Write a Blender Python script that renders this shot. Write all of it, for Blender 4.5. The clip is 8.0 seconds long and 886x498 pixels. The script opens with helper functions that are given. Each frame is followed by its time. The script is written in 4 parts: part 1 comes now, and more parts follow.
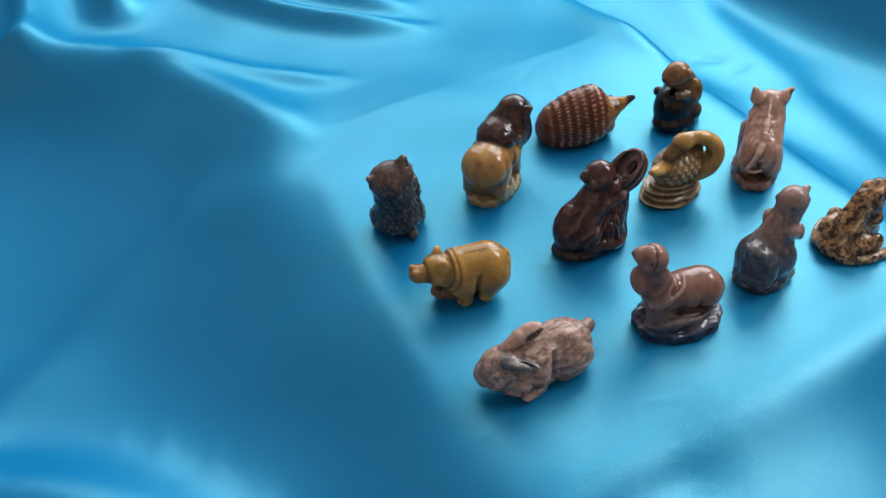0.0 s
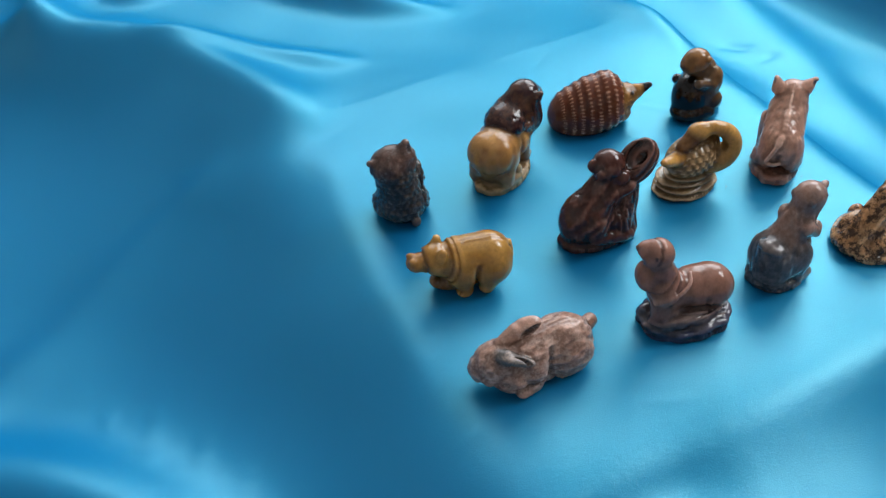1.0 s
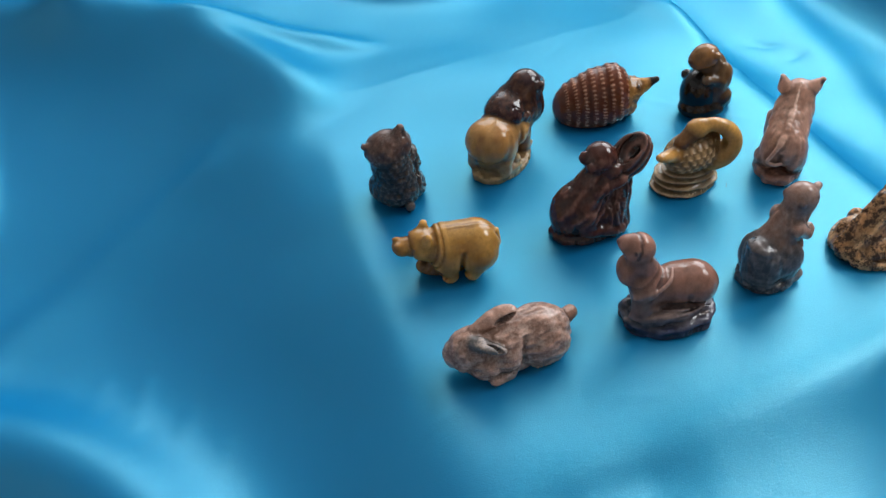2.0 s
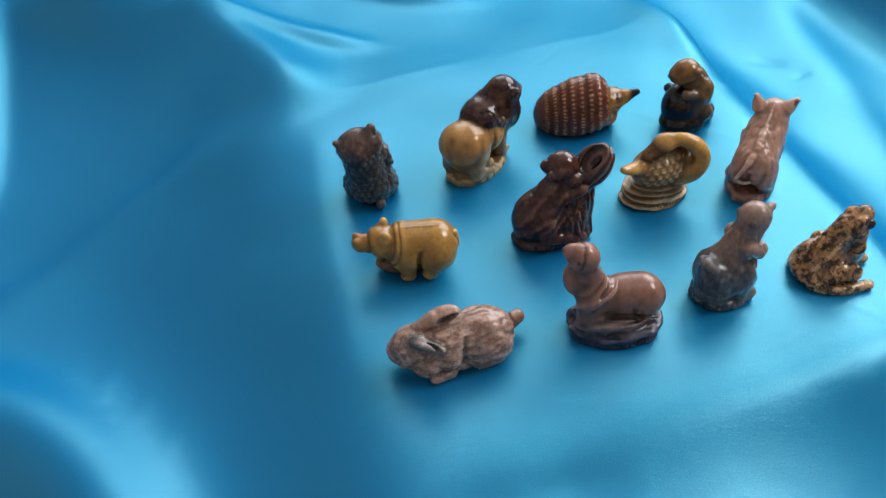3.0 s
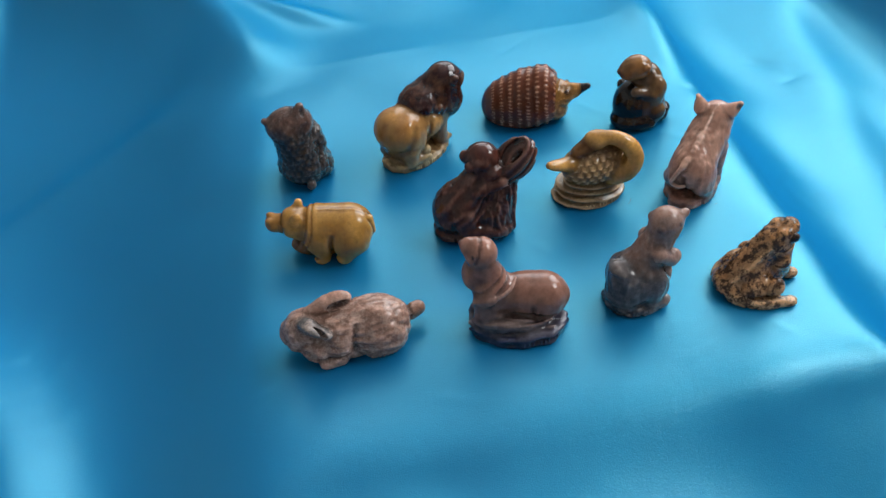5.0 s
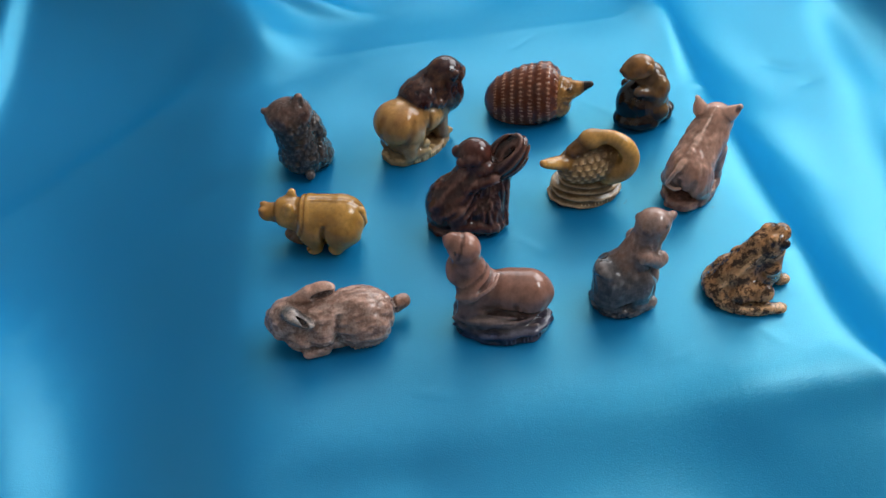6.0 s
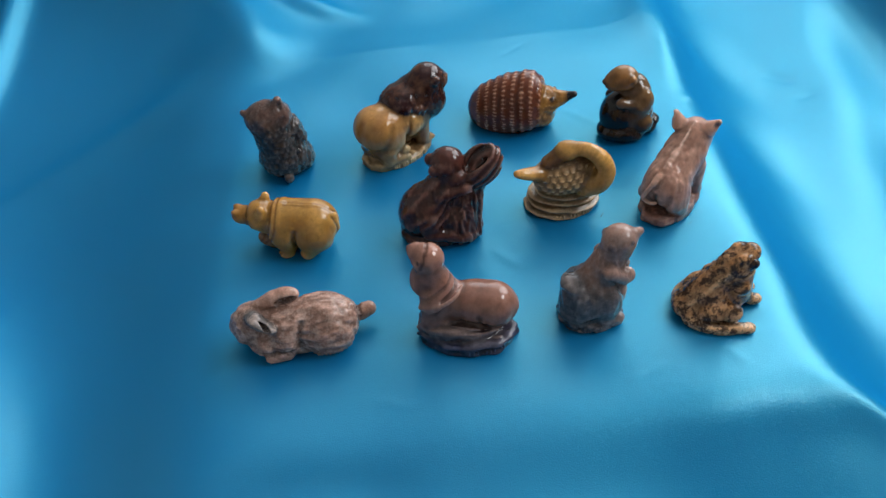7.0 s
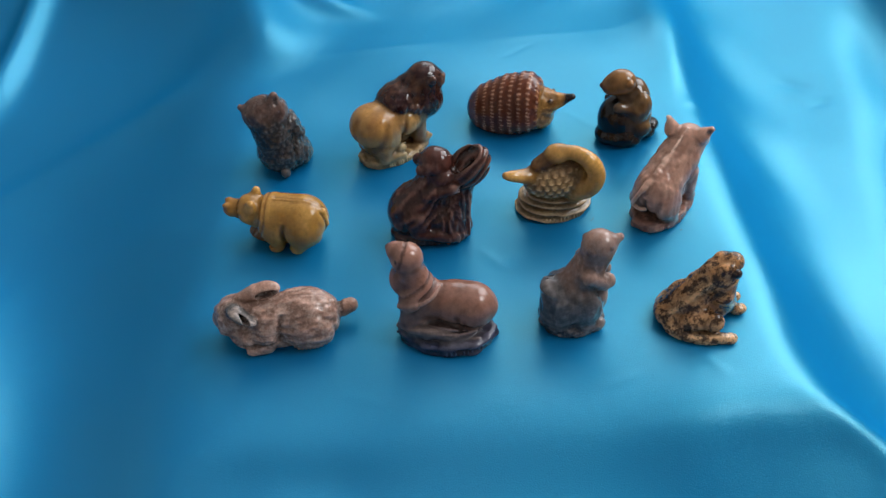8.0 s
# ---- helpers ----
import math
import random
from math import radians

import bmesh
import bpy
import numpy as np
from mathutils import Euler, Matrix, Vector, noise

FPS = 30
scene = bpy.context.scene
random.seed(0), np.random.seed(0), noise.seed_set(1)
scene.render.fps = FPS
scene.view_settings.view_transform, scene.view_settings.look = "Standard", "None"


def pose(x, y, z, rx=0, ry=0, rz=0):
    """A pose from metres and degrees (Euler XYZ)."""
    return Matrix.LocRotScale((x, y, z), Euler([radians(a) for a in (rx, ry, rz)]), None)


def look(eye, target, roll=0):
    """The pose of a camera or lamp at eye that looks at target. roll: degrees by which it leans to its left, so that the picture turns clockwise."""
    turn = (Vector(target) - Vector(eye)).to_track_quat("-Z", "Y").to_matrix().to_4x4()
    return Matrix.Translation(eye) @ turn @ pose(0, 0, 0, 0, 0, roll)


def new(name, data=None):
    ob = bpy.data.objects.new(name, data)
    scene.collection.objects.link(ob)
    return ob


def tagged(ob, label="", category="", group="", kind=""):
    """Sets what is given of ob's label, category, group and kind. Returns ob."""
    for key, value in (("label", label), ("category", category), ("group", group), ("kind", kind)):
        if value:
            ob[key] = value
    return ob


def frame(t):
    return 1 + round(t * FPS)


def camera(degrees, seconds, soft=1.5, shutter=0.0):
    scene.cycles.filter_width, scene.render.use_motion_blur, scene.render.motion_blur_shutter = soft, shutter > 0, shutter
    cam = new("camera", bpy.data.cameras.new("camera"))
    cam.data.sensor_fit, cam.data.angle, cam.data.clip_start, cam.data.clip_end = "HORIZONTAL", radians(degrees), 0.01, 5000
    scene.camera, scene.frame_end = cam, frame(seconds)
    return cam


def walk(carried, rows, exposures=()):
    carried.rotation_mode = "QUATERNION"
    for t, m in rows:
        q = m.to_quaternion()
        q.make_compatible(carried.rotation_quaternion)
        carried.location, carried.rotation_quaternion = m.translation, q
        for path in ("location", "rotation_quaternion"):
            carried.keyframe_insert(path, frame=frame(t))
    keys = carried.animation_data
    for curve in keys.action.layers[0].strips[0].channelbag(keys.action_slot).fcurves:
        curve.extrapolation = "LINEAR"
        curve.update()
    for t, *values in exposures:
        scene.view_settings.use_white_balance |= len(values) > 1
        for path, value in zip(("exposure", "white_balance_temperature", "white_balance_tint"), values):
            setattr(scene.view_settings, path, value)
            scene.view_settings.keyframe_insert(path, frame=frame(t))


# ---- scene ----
cam = camera(50.1, 8.0)
EXPOSURES = [(0.0, 0.04, 6400, 10), (2.5, 0.08, 6520, 10), (4.5, 0.06, 6500, 10), (8.0, -0.01, 6420, 10)]
PATH = [
    (0, (-0.009, -0.027, 0.274), (0.0, 1.473, -1.048), -1.7),
    (0.5, (-0.005, -0.023, 0.27), (-0.033, 1.47, -1.06), -2.0),
    (1, (0.005, -0.017, 0.267), (-0.061, 1.462, -1.078), -2.2),
    (2.5, (0.05, -0.019, 0.266), (-0.195, 1.431, -1.09), -2.6),
    (3, (0.071, -0.019, 0.271), (-0.225, 1.422, -1.084), -2.3),
    (3.5, (0.092, -0.016, 0.27), (-0.247, 1.419, -1.081), -2.4),
    (4, (0.108, -0.009, 0.27), (-0.274, 1.407, -1.09), -2.5),
    (4.5, (0.12, -0.003, 0.266), (-0.282, 1.401, -1.101), -2.3),
    (6, (0.15, 0.006, 0.267), (-0.366, 1.355, -1.117), -2.9),
    (6.5, (0.161, 0.013, 0.267), (-0.381, 1.354, -1.113), -2.7),
    (7, (0.17, 0.018, 0.269), (-0.4, 1.34, -1.119), -2.8),
    (7.5, (0.179, 0.023, 0.267), (-0.442, 1.311, -1.131), -3.1),
    (8, (0.191, 0.027, 0.27), (-0.462, 1.308, -1.121), -3.5),
]
walk(cam, [(t, look(eye, target, roll)) for t, eye, target, roll in PATH], EXPOSURES)

# The plan: a box lies under the cloth; its front left corner is the origin of the plan,
# u runs along its front edge and v away from it.
PLAN = pose(0.018, 0.148, 0, 0, 0, 28.5)
BOX_U, BOX_V = 0.214, 0.239
TABLE_Z = -0.062

# ---- light ----
world = bpy.data.worlds.new("sky")
scene.world = world
world.use_nodes = True
wn = world.node_tree.nodes
sky = wn.new("ShaderNodeTexSky")
sky.sky_type = "NISHITA"
sky.sun_disc = False
sky.sun_elevation = radians(35)
sky.sun_rotation = radians(200)
wn["Background"].inputs["Strength"].default_value = 0.1
world.node_tree.links.new(sky.outputs["Color"], wn["Background"].inputs["Color"])

# The room, in the plan's axes, and its windows: wall, from, to, sill, head, power
U0, U1, V0, V1, Z0, Z1 = -2.3, 1.2, -1.9, 1.75, -0.80, 2.05
WINDOWS = [
    ("east", 0.45, 1.65, 0.45, 1.70, 28.5),
    ("east", -0.35, 0.20, 0.85, 1.55, 15),
    ("north", 0.10, 1.12, 0.55, 1.95, 13),
]


def window_light(wall, a, b, z0, z1, power):
    data = bpy.data.lights.new("window_daylight", "AREA")
    data.shape = "RECTANGLE"
    data.size, data.size_y = b - a, z1 - z0
    data.energy = power
    data.color = (0.95, 0.98, 1.0)
    ob = new("window_daylight", data)
    m, z = (a + b) / 2, (z0 + z1) / 2
    ob.matrix_world = PLAN @ (look((U1 + 0.05, m, z), (U1 - 1, m, z)) if wall == "east" else look((m, V1 + 0.05, z), (m, V1 - 1, z)))


for opening in WINDOWS:
    window_light(*opening)


# ---- materials ----
def material(name):
    m = bpy.data.materials.new(name)
    m.use_nodes = True
    return m, m.node_tree.nodes, m.node_tree.links, m.node_tree.nodes["Principled BSDF"]


def noise_node(nodes, links, scale, detail=4, rough=0.55, coord="Object"):
    tc = nodes.new("ShaderNodeTexCoord")
    n = nodes.new("ShaderNodeTexNoise")
    n.inputs["Scale"].default_value = scale
    n.inputs["Detail"].default_value = detail
    n.inputs["Roughness"].default_value = rough
    links.new(tc.outputs[coord], n.inputs["Vector"])
    return n


def ramp(nodes, links, source, stops):
    r = nodes.new("ShaderNodeValToRGB")
    while len(r.color_ramp.elements) < len(stops):
        r.color_ramp.elements.new(0.5)
    for e, (p, c) in zip(r.color_ramp.elements, stops):
        e.position = p
        e.color = (*c, 1) if len(c) == 3 else c
    links.new(source, r.inputs["Fac"])
    return r


def mix(nodes, links, a, b, fac, blend="MIX"):
    m = nodes.new("ShaderNodeMix")
    m.data_type, m.blend_type = "RGBA", blend
    for socket, value in ((m.inputs[6], a), (m.inputs[7], b), (m.inputs[0], fac)):
        if isinstance(value, (int, float)):
            socket.default_value = value
        elif isinstance(value, tuple):
            socket.default_value = (*value, 1)
        else:
            links.new(value, socket)
    return m.outputs[2]


def satin_material():
    m, nodes, links, bsdf = material("blue_satin")
    out = nodes["Material Output"]
    broad = noise_node(nodes, links, 9, 3)
    tint = ramp(nodes, links, broad.outputs["Fac"], [(0.3, (0.002, 0.166, 0.445)), (0.7, (0.003, 0.184, 0.48))])
    diffuse = nodes.new("ShaderNodeBsdfDiffuse")
    links.new(tint.outputs["Color"], diffuse.inputs["Color"])
    gloss = nodes.new("ShaderNodeBsdfAnisotropic")
    gloss.inputs["Color"].default_value = (0.035, 0.53, 0.66, 1)
    gloss.inputs["Roughness"].default_value = 0.43
    gloss.inputs["Anisotropy"].default_value = 0.0
    weave = noise_node(nodes, links, 2100, 3)
    slub = noise_node(nodes, links, 60, 5, 0.55)
    height = nodes.new("ShaderNodeMath")
    height.operation = "MULTIPLY_ADD"
    links.new(weave.outputs["Fac"], height.inputs[0])
    height.inputs[1].default_value = 0.55
    links.new(slub.outputs["Fac"], height.inputs[2])
    bump = nodes.new("ShaderNodeBump")
    bump.inputs["Strength"].default_value = 0.135
    bump.inputs["Distance"].default_value = 0.002
    links.new(height.outputs["Value"], bump.inputs["Height"])
    for b in (diffuse, gloss):
        links.new(bump.outputs["Normal"], b.inputs["Normal"])
    sheen = nodes.new("ShaderNodeBsdfAnisotropic")
    sheen.inputs["Color"].default_value = (0.49, 0.77, 0.82, 1)
    sheen.inputs["Roughness"].default_value = 0.25
    links.new(bump.outputs["Normal"], sheen.inputs["Normal"])
    threads = nodes.new("ShaderNodeMixShader")
    threads.inputs["Fac"].default_value = 0.24
    links.new(gloss.outputs["BSDF"], threads.inputs[1])
    links.new(sheen.outputs["BSDF"], threads.inputs[2])
    both = nodes.new("ShaderNodeMixShader")
    both.inputs["Fac"].default_value = 0.33
    links.new(diffuse.outputs["BSDF"], both.inputs[1])
    links.new(threads.outputs["Shader"], both.inputs[2])
    links.new(both.outputs["Shader"], out.inputs["Surface"])
    return m


def plain_material(name, color, rough=0.6, scale=6.0, spread=0.12, bump_at=0.15):
    m, nodes, links, bsdf = material(name)
    n = noise_node(nodes, links, scale, 6)
    lo = tuple(c * (1 - spread) for c in color)
    hi = tuple(min(1, c * (1 + spread)) for c in color)
    r = ramp(nodes, links, n.outputs["Fac"], [(0.3, lo), (0.7, hi)])
    links.new(r.outputs["Color"], bsdf.inputs["Base Color"])
    bsdf.inputs["Roughness"].default_value = rough
    fine = noise_node(nodes, links, scale * 30, 3)
    b = nodes.new("ShaderNodeBump")
    b.inputs["Strength"].default_value = bump_at
    b.inputs["Distance"].default_value = 0.001
    links.new(fine.outputs["Fac"], b.inputs["Height"])
    links.new(b.outputs["Normal"], bsdf.inputs["Normal"])
    return m


def glaze_material(name, second, amount=0.35, scale=140.0, edge=(0.45, 0.6), rough=0.19, speckle=None):
    """Fired glaze over tinted clay: the colours that each figure carries, broken by mottling in a second colour."""
    m, nodes, links, bsdf = material(name)
    att = nodes.new("ShaderNodeAttribute")
    att.attribute_name = "glaze"
    mott = noise_node(nodes, links, scale, 5, 0.65)
    mask = ramp(nodes, links, mott.outputs["Fac"], [(edge[0], (0, 0, 0)), (edge[1], (amount,) * 3)])
    color = mix(nodes, links, att.outputs["Color"], second, mask.outputs["Color"])
    fine = noise_node(nodes, links, scale * 4, 5, 0.65)
    tone = ramp(nodes, links, fine.outputs["Fac"], [(0.3, (0.72, 0.70, 0.70)), (0.7, (1.2, 1.2, 1.2))])
    color = mix(nodes, links, color, tone.outputs["Color"], 1.0, "MULTIPLY")
    runs = noise_node(nodes, links, 1.0, 4, 0.6)
    stretch = nodes.new("ShaderNodeMapping")
    stretch.inputs["Scale"].default_value = (420, 420, 90)
    links.new(runs.inputs["Vector"].links[0].from_socket, stretch.inputs["Vector"])
    links.new(stretch.outputs["Vector"], runs.inputs["Vector"])
    flow = ramp(nodes, links, runs.outputs["Fac"], [(0.32, (0.66, 0.62, 0.60)), (0.5, (1, 1, 1)), (0.68, (1.22, 1.2, 1.18))])
    color = mix(nodes, links, color, flow.outputs["Color"], 0.4, "MULTIPLY")
    if speckle:
        spots = noise_node(nodes, links, speckle[1], 6, 0.75)
        spots.inputs["Distortion"].default_value = 0.25
        smask = ramp(nodes, links, spots.outputs["Fac"], [(speckle[2], (0, 0, 0)), (speckle[2] + 0.09, (0.92, 0.92, 0.92))])
        color = mix(nodes, links, color, speckle[0], smask.outputs["Color"])
    links.new(color, bsdf.inputs["Base Color"])
    rr = ramp(nodes, links, mott.outputs["Fac"], [(0.3, (rough * 0.8,) * 3), (0.75, (rough * 1.8,) * 3)])
    links.new(rr.outputs["Color"], bsdf.inputs["Roughness"])
    bsdf.inputs["IOR"].default_value = 1.5
    b = nodes.new("ShaderNodeBump")
    b.inputs["Strength"].default_value = 0.35
    b.inputs["Distance"].default_value = 0.0003
    links.new(mott.outputs["Fac"], b.inputs["Height"])
    pits = noise_node(nodes, links, 420, 3, 0.5)
    uneven = nodes.new("ShaderNodeBump")
    uneven.inputs["Strength"].default_value = 0.2
    uneven.inputs["Distance"].default_value = 0.0005
    links.new(pits.outputs["Fac"], uneven.inputs["Height"])
    links.new(b.outputs["Normal"], uneven.inputs["Normal"])
    links.new(uneven.outputs["Normal"], bsdf.inputs["Normal"])
    return m


SATIN = satin_material()
WALL = plain_material("wall_paint", (0.62, 0.61, 0.595), 0.8, 3)
CEILING = plain_material("ceiling_paint", (0.55, 0.54, 0.53), 0.85, 3)
BOARDS = plain_material("floor_wood", (0.22, 0.13, 0.07), 0.45, 5, 0.3)
WOOD = plain_material("table_wood", (0.25, 0.14, 0.07), 0.4, 8, 0.3)
CARD = plain_material("cardboard", (0.4, 0.29, 0.18), 0.8, 20, 0.1)
FRAME_PAINT = plain_material("frame_paint", (0.78, 0.78, 0.76), 0.4, 10, 0.04)


# ---- the room ----
def slab(bm, lo, hi):
    size = [b - a for a, b in zip(lo, hi)]
    mid = [(a + b) / 2 for a, b in zip(lo, hi)]
    bmesh.ops.create_cube(bm, size=1, matrix=Matrix.LocRotScale(mid, None, size))


def from_bmesh(name, bm, mat, parent=None):
    data = bpy.data.meshes.new(name)
    bm.to_mesh(data)
    bm.free()
    data.materials.append(mat)
    ob = new(name, data)
    if parent:
        ob.parent = parent
    else:
        ob.matrix_world = PLAN
    return ob


def structure(name, boxes, mat, label, category):
    bm = bmesh.new()
    for lo, hi in boxes:
        slab(bm, lo, hi)
    return tagged(from_bmesh(name, bm, mat), label, category, kind="structure")


T = 0.12
structure("floor", [((U0 - T, V0 - T, Z0 - T), (U1 + T, V1 + T, Z0))], BOARDS, "brown wooden floor of the room", "floor")
structure("ceiling", [((U0 - T, V0 - T, Z1), (U1 + T, V1 + T, Z1 + T))], CEILING, "plain grey painted ceiling of the room", "ceiling")


def wall_with_windows(name, wall, lo, hi, place, label):
    """A wall from lo to hi along its run, with its windows cut through."""
    boxes, at = [], lo
    for _, a, b, z0, z1, _ in sorted(w for w in WINDOWS if w[0] == wall):
        boxes += [place(at, a, Z0, Z1), place(a, b, Z0, z0), place(a, b, z1, Z1)]
        at = b
    structure(name, boxes + [place(at, hi, Z0, Z1)], WALL, label, "wall")


wall_with_windows("wall_north", "north", U0, U1, lambda a, b, c, d: ((a, V1, c), (b, V1 + T, d)), "plain beige painted wall with one window opening")
wall_with_windows("wall_east", "east", V0 - T, V1 + T, lambda a, b, c, d: ((U1, a, c), (U1 + T, b, d)), "plain beige painted wall with two window openings")
structure("wall_south", [((U0, V0 - T, Z0), (U1, V0, Z1))], WALL, "plain beige painted wall of the room", "wall")
structure("wall_west", [((U0 - T, V0 - T, Z0), (U0, V1 + T, Z1))], WALL, "plain beige painted wall of the room", "wall")


def window(name, wall, a, b, c, d, power):
    root = tagged(new(name), "white window frame set in the wall opening", "window", kind="structure")
    root.matrix_world = PLAN
    w = 0.05
    for p, q, z0, z1 in ((a, a + w, c, d), (b - w, b, c, d), (a + w, b - w, c, c + w), (a + w, b - w, d - w, d)):
        bm = bmesh.new()
        if wall == "east":
            slab(bm, (U1 + 0.06, p, z0), (U1 + 0.10, q, z1))
        else:
            slab(bm, (p, V1 + 0.06, z0), (q, V1 + 0.10, z1))
        from_bmesh("window_frame", bm, FRAME_PAINT, root)


window("window_1", *WINDOWS[0])
window("window_2", *WINDOWS[1])
window("window_3", *WINDOWS[2])


def table():
    root = tagged(new("table"), "wooden table wholly covered by the blue satin cloth", "table")
    root.matrix_world = PLAN
    lo, hi = (-0.72, -0.62), (0.70, 0.98)
    top = TABLE_Z - 0.004
    bm = bmesh.new()
    slab(bm, (*lo, top - 0.03), (*hi, top))
    bmesh.ops.bevel(bm, geom=bm.edges[:], offset=0.004, segments=2, affect="EDGES")
    from_bmesh("tabletop", bm, WOOD, root)
    for u in (lo[0] + 0.05, hi[0] - 0.11):
        for v in (lo[1] + 0.05, hi[1] - 0.11):
            bm = bmesh.new()
            slab(bm, (u, v, Z0), (u + 0.06, v + 0.06, top - 0.03))
            from_bmesh("leg", bm, WOOD, root)


table()


def box_under_cloth():
    bm = bmesh.new()
    slab(bm, (0.014, 0.014, TABLE_Z - 0.004), (BOX_U - 0.014, BOX_V - 0.014, -0.006))
    bmesh.ops.bevel(bm, geom=bm.edges[:], offset=0.006, segments=2, affect="EDGES")
    tagged(from_bmesh("cardboard_box", bm, CARD), "low cardboard box hidden under the satin cloth as a display stand", "box")


box_under_cloth()


# ---- the cloth ----
def soft(x, s):
    """A ramp that starts smoothly at nought."""
    return s * np.logaddexp(0, x / s)


def fall(d, depth, reach, s):
    """How far the cloth has fallen at d metres outside an edge."""
    q = soft(d, s) - soft(-0.03, s)
    return depth * (1 - np.exp(-np.maximum(q, 0) / reach))


def slope(d, depth, reach, s):
    """A straighter fall, which levels out only at its foot."""
    return depth * np.tanh(np.maximum(soft(d, s) - soft(-0.03, s), 0) / reach)


def fold(u, v, line, amp, width, skew=0.0, fade=(0.03, 0.05)):
    """A fold along a line of points: a rounded crest, steeper on its right when skewed, fading in and out at its ends."""
    pts = np.array(line)
    for _ in range(2 if len(line) > 2 else 0):  # round the corners of the line
        cut = [p for a, b in zip(pts[:-1], pts[1:]) for p in (0.75 * a + 0.25 * b, 0.25 * a + 0.75 * b)]
        pts = np.array([pts[0], *cut, pts[-1]])
    best = np.full(u.shape, 9.0)
    side, run = np.zeros(u.shape), np.zeros(u.shape)
    length = 0.0
    for a, b in zip(pts[:-1], pts[1:]):
        d = b - a
        n = math.hypot(*d)
        t = np.clip(((u - a[0]) * d[0] + (v - a[1]) * d[1]) / n / n, 0, 1)
        du, dv = u - a[0] - t * d[0], v - a[1] - t * d[1]
        r = np.hypot(du, dv)
        near = r < best
        best = np.where(near, r, best)
        side = np.where(near, np.sign(d[0] * dv - d[1] * du), side)
        run = np.where(near, length + t * n, run)
        length += n
    w = width * (1 + skew * np.tanh(side * best / width))
    ends = np.clip(run / fade[0], 0, 1) * np.clip((length - run) / fade[1], 0, 1)
    ends = ends * ends * (3 - 2 * ends)
    return amp * ends / np.cosh(1.3 * best / w) ** 2


# Folds: their crest line (u, v), height, width, skew, and how they fade in and out.
FOLDS = [
    ([(0.026, 0.222), (0.019, 0.257), (0.009, 0.305), (-0.004, 0.348), (-0.022, 0.380), (-0.042, 0.402), (-0.088, 0.432), (-0.14, 0.46)], 0.012, 0.023, -0.1, (0.05, 0.08)),
    ([(-0.035, 0.392), (0.005, 0.364), (0.036, 0.322), (0.060, 0.302), (0.085, 0.285)], 0.006, 0.010, 0.0, (0.04, 0.05)),
    ([(0.035, 0.52), (0.045, 0.466), (0.066, 0.410), (0.095, 0.367), (0.125, 0.338), (0.16, 0.315)], 0.013, 0.012, -0.2, (0.05, 0.08)),
    ([(0.065, 0.56), (0.085, 0.47), (0.115, 0.40), (0.155, 0.345)], 0.009, 0.014, 0.0, (0.05, 0.05)),
    ([(-0.09, 0.40), (-0.072, 0.435), (-0.062, 0.49), (-0.05, 0.56)], 0.016, 0.018, 0.0, (0.05, 0.06)),
    ([(-0.018, 0.428), (-0.009, 0.49), (0.002, 0.58)], 0.016, 0.018, 0.0, (0.04, 0.05)),
    ([(-0.158, 0.25), (-0.157, 0.30), (-0.155, 0.35), (-0.152, 0.405), (-0.14, 0.50)], 0.012, 0.012, 0.2, (0.08, 0.06)),
    ([(-0.26, 0.18), (-0.20, 0.155), (-0.152, 0.124), (-0.124, 0.095), (-0.106, 0.062), (-0.093, 0.010), (-0.086, -0.05), (-0.08, -0.11)], 0.026, 0.040, -0.10, (0.06, 0.12)),
    ([(0.288, 0.02), (0.296, 0.07), (0.312, 0.137), (0.337, 0.25), (0.357, 0.36), (0.372, 0.46)], 0.007, 0.036, 0.3, (0.06, 0.1)),
    ([(0.395, 0.40), (0.415, 0.30), (0.43, 0.22), (0.455, 0.12), (0.48, 0.0)], 0.045, 0.030, 0.0, (0.08, 0.1)),
    ([(0.220, 0.17), (0.230, 0.21), (0.238, 0.255), (0.246, 0.31), (0.254, 0.40)], 0.011, 0.018, 0.0, (0.075, 0.08)),
    ([(0.229, 0.03), (0.230, 0.12), (0.230, 0.20), (0.233, 0.225)], 0.0014, 0.0080, 0.0, (0.03, 0.03)),
    ([(-0.03, -0.05), (-0.05, -0.09), (-0.08, -0.17)], 0.010, 0.03, 0.0, (0.03, 0.1)),
    ([(-0.23, 0.10), (-0.16, 0.06), (-0.12, 0.0)], -0.004, 0.03, 0.0, (0.05, 0.05)),
    ([(0.022, 0.222), (0.010, 0.16), (0.003, 0.09), (-0.003, 0.03)], 0.0010, 0.012, 0.0, (0.03, 0.05)),
    ([(0.175, -0.012), (0.20, -0.010), (0.225, -0.009), (0.26, -0.016)], -0.0018, 0.016, 0.0, (0.03, 0.03)),
    ([(0.000, -0.010), (0.030, -0.009), (0.055, -0.011), (0.085, -0.018)], -0.0018, 0.014, 0.0, (0.03, 0.03)),
    ([(0.020, 0.246), (0.060, 0.244), (0.10, 0.2435), (0.13, 0.243)], 0.0004, 0.0055, 0.0, (0.02, 0.05)),
    ([(0.12, 0.2425), (0.17, 0.242), (0.212, 0.2435), (0.224, 0.262), (0.230, 0.30)], 0.0003, 0.0060, 0.0, (0.03, 0.05)),
    ([(-0.005, 0.250), (-0.072, 0.231), (-0.128, 0.200), (-0.2, 0.16)], 0.0035, 0.020, 0.0, (0.04, 0.05)),
]
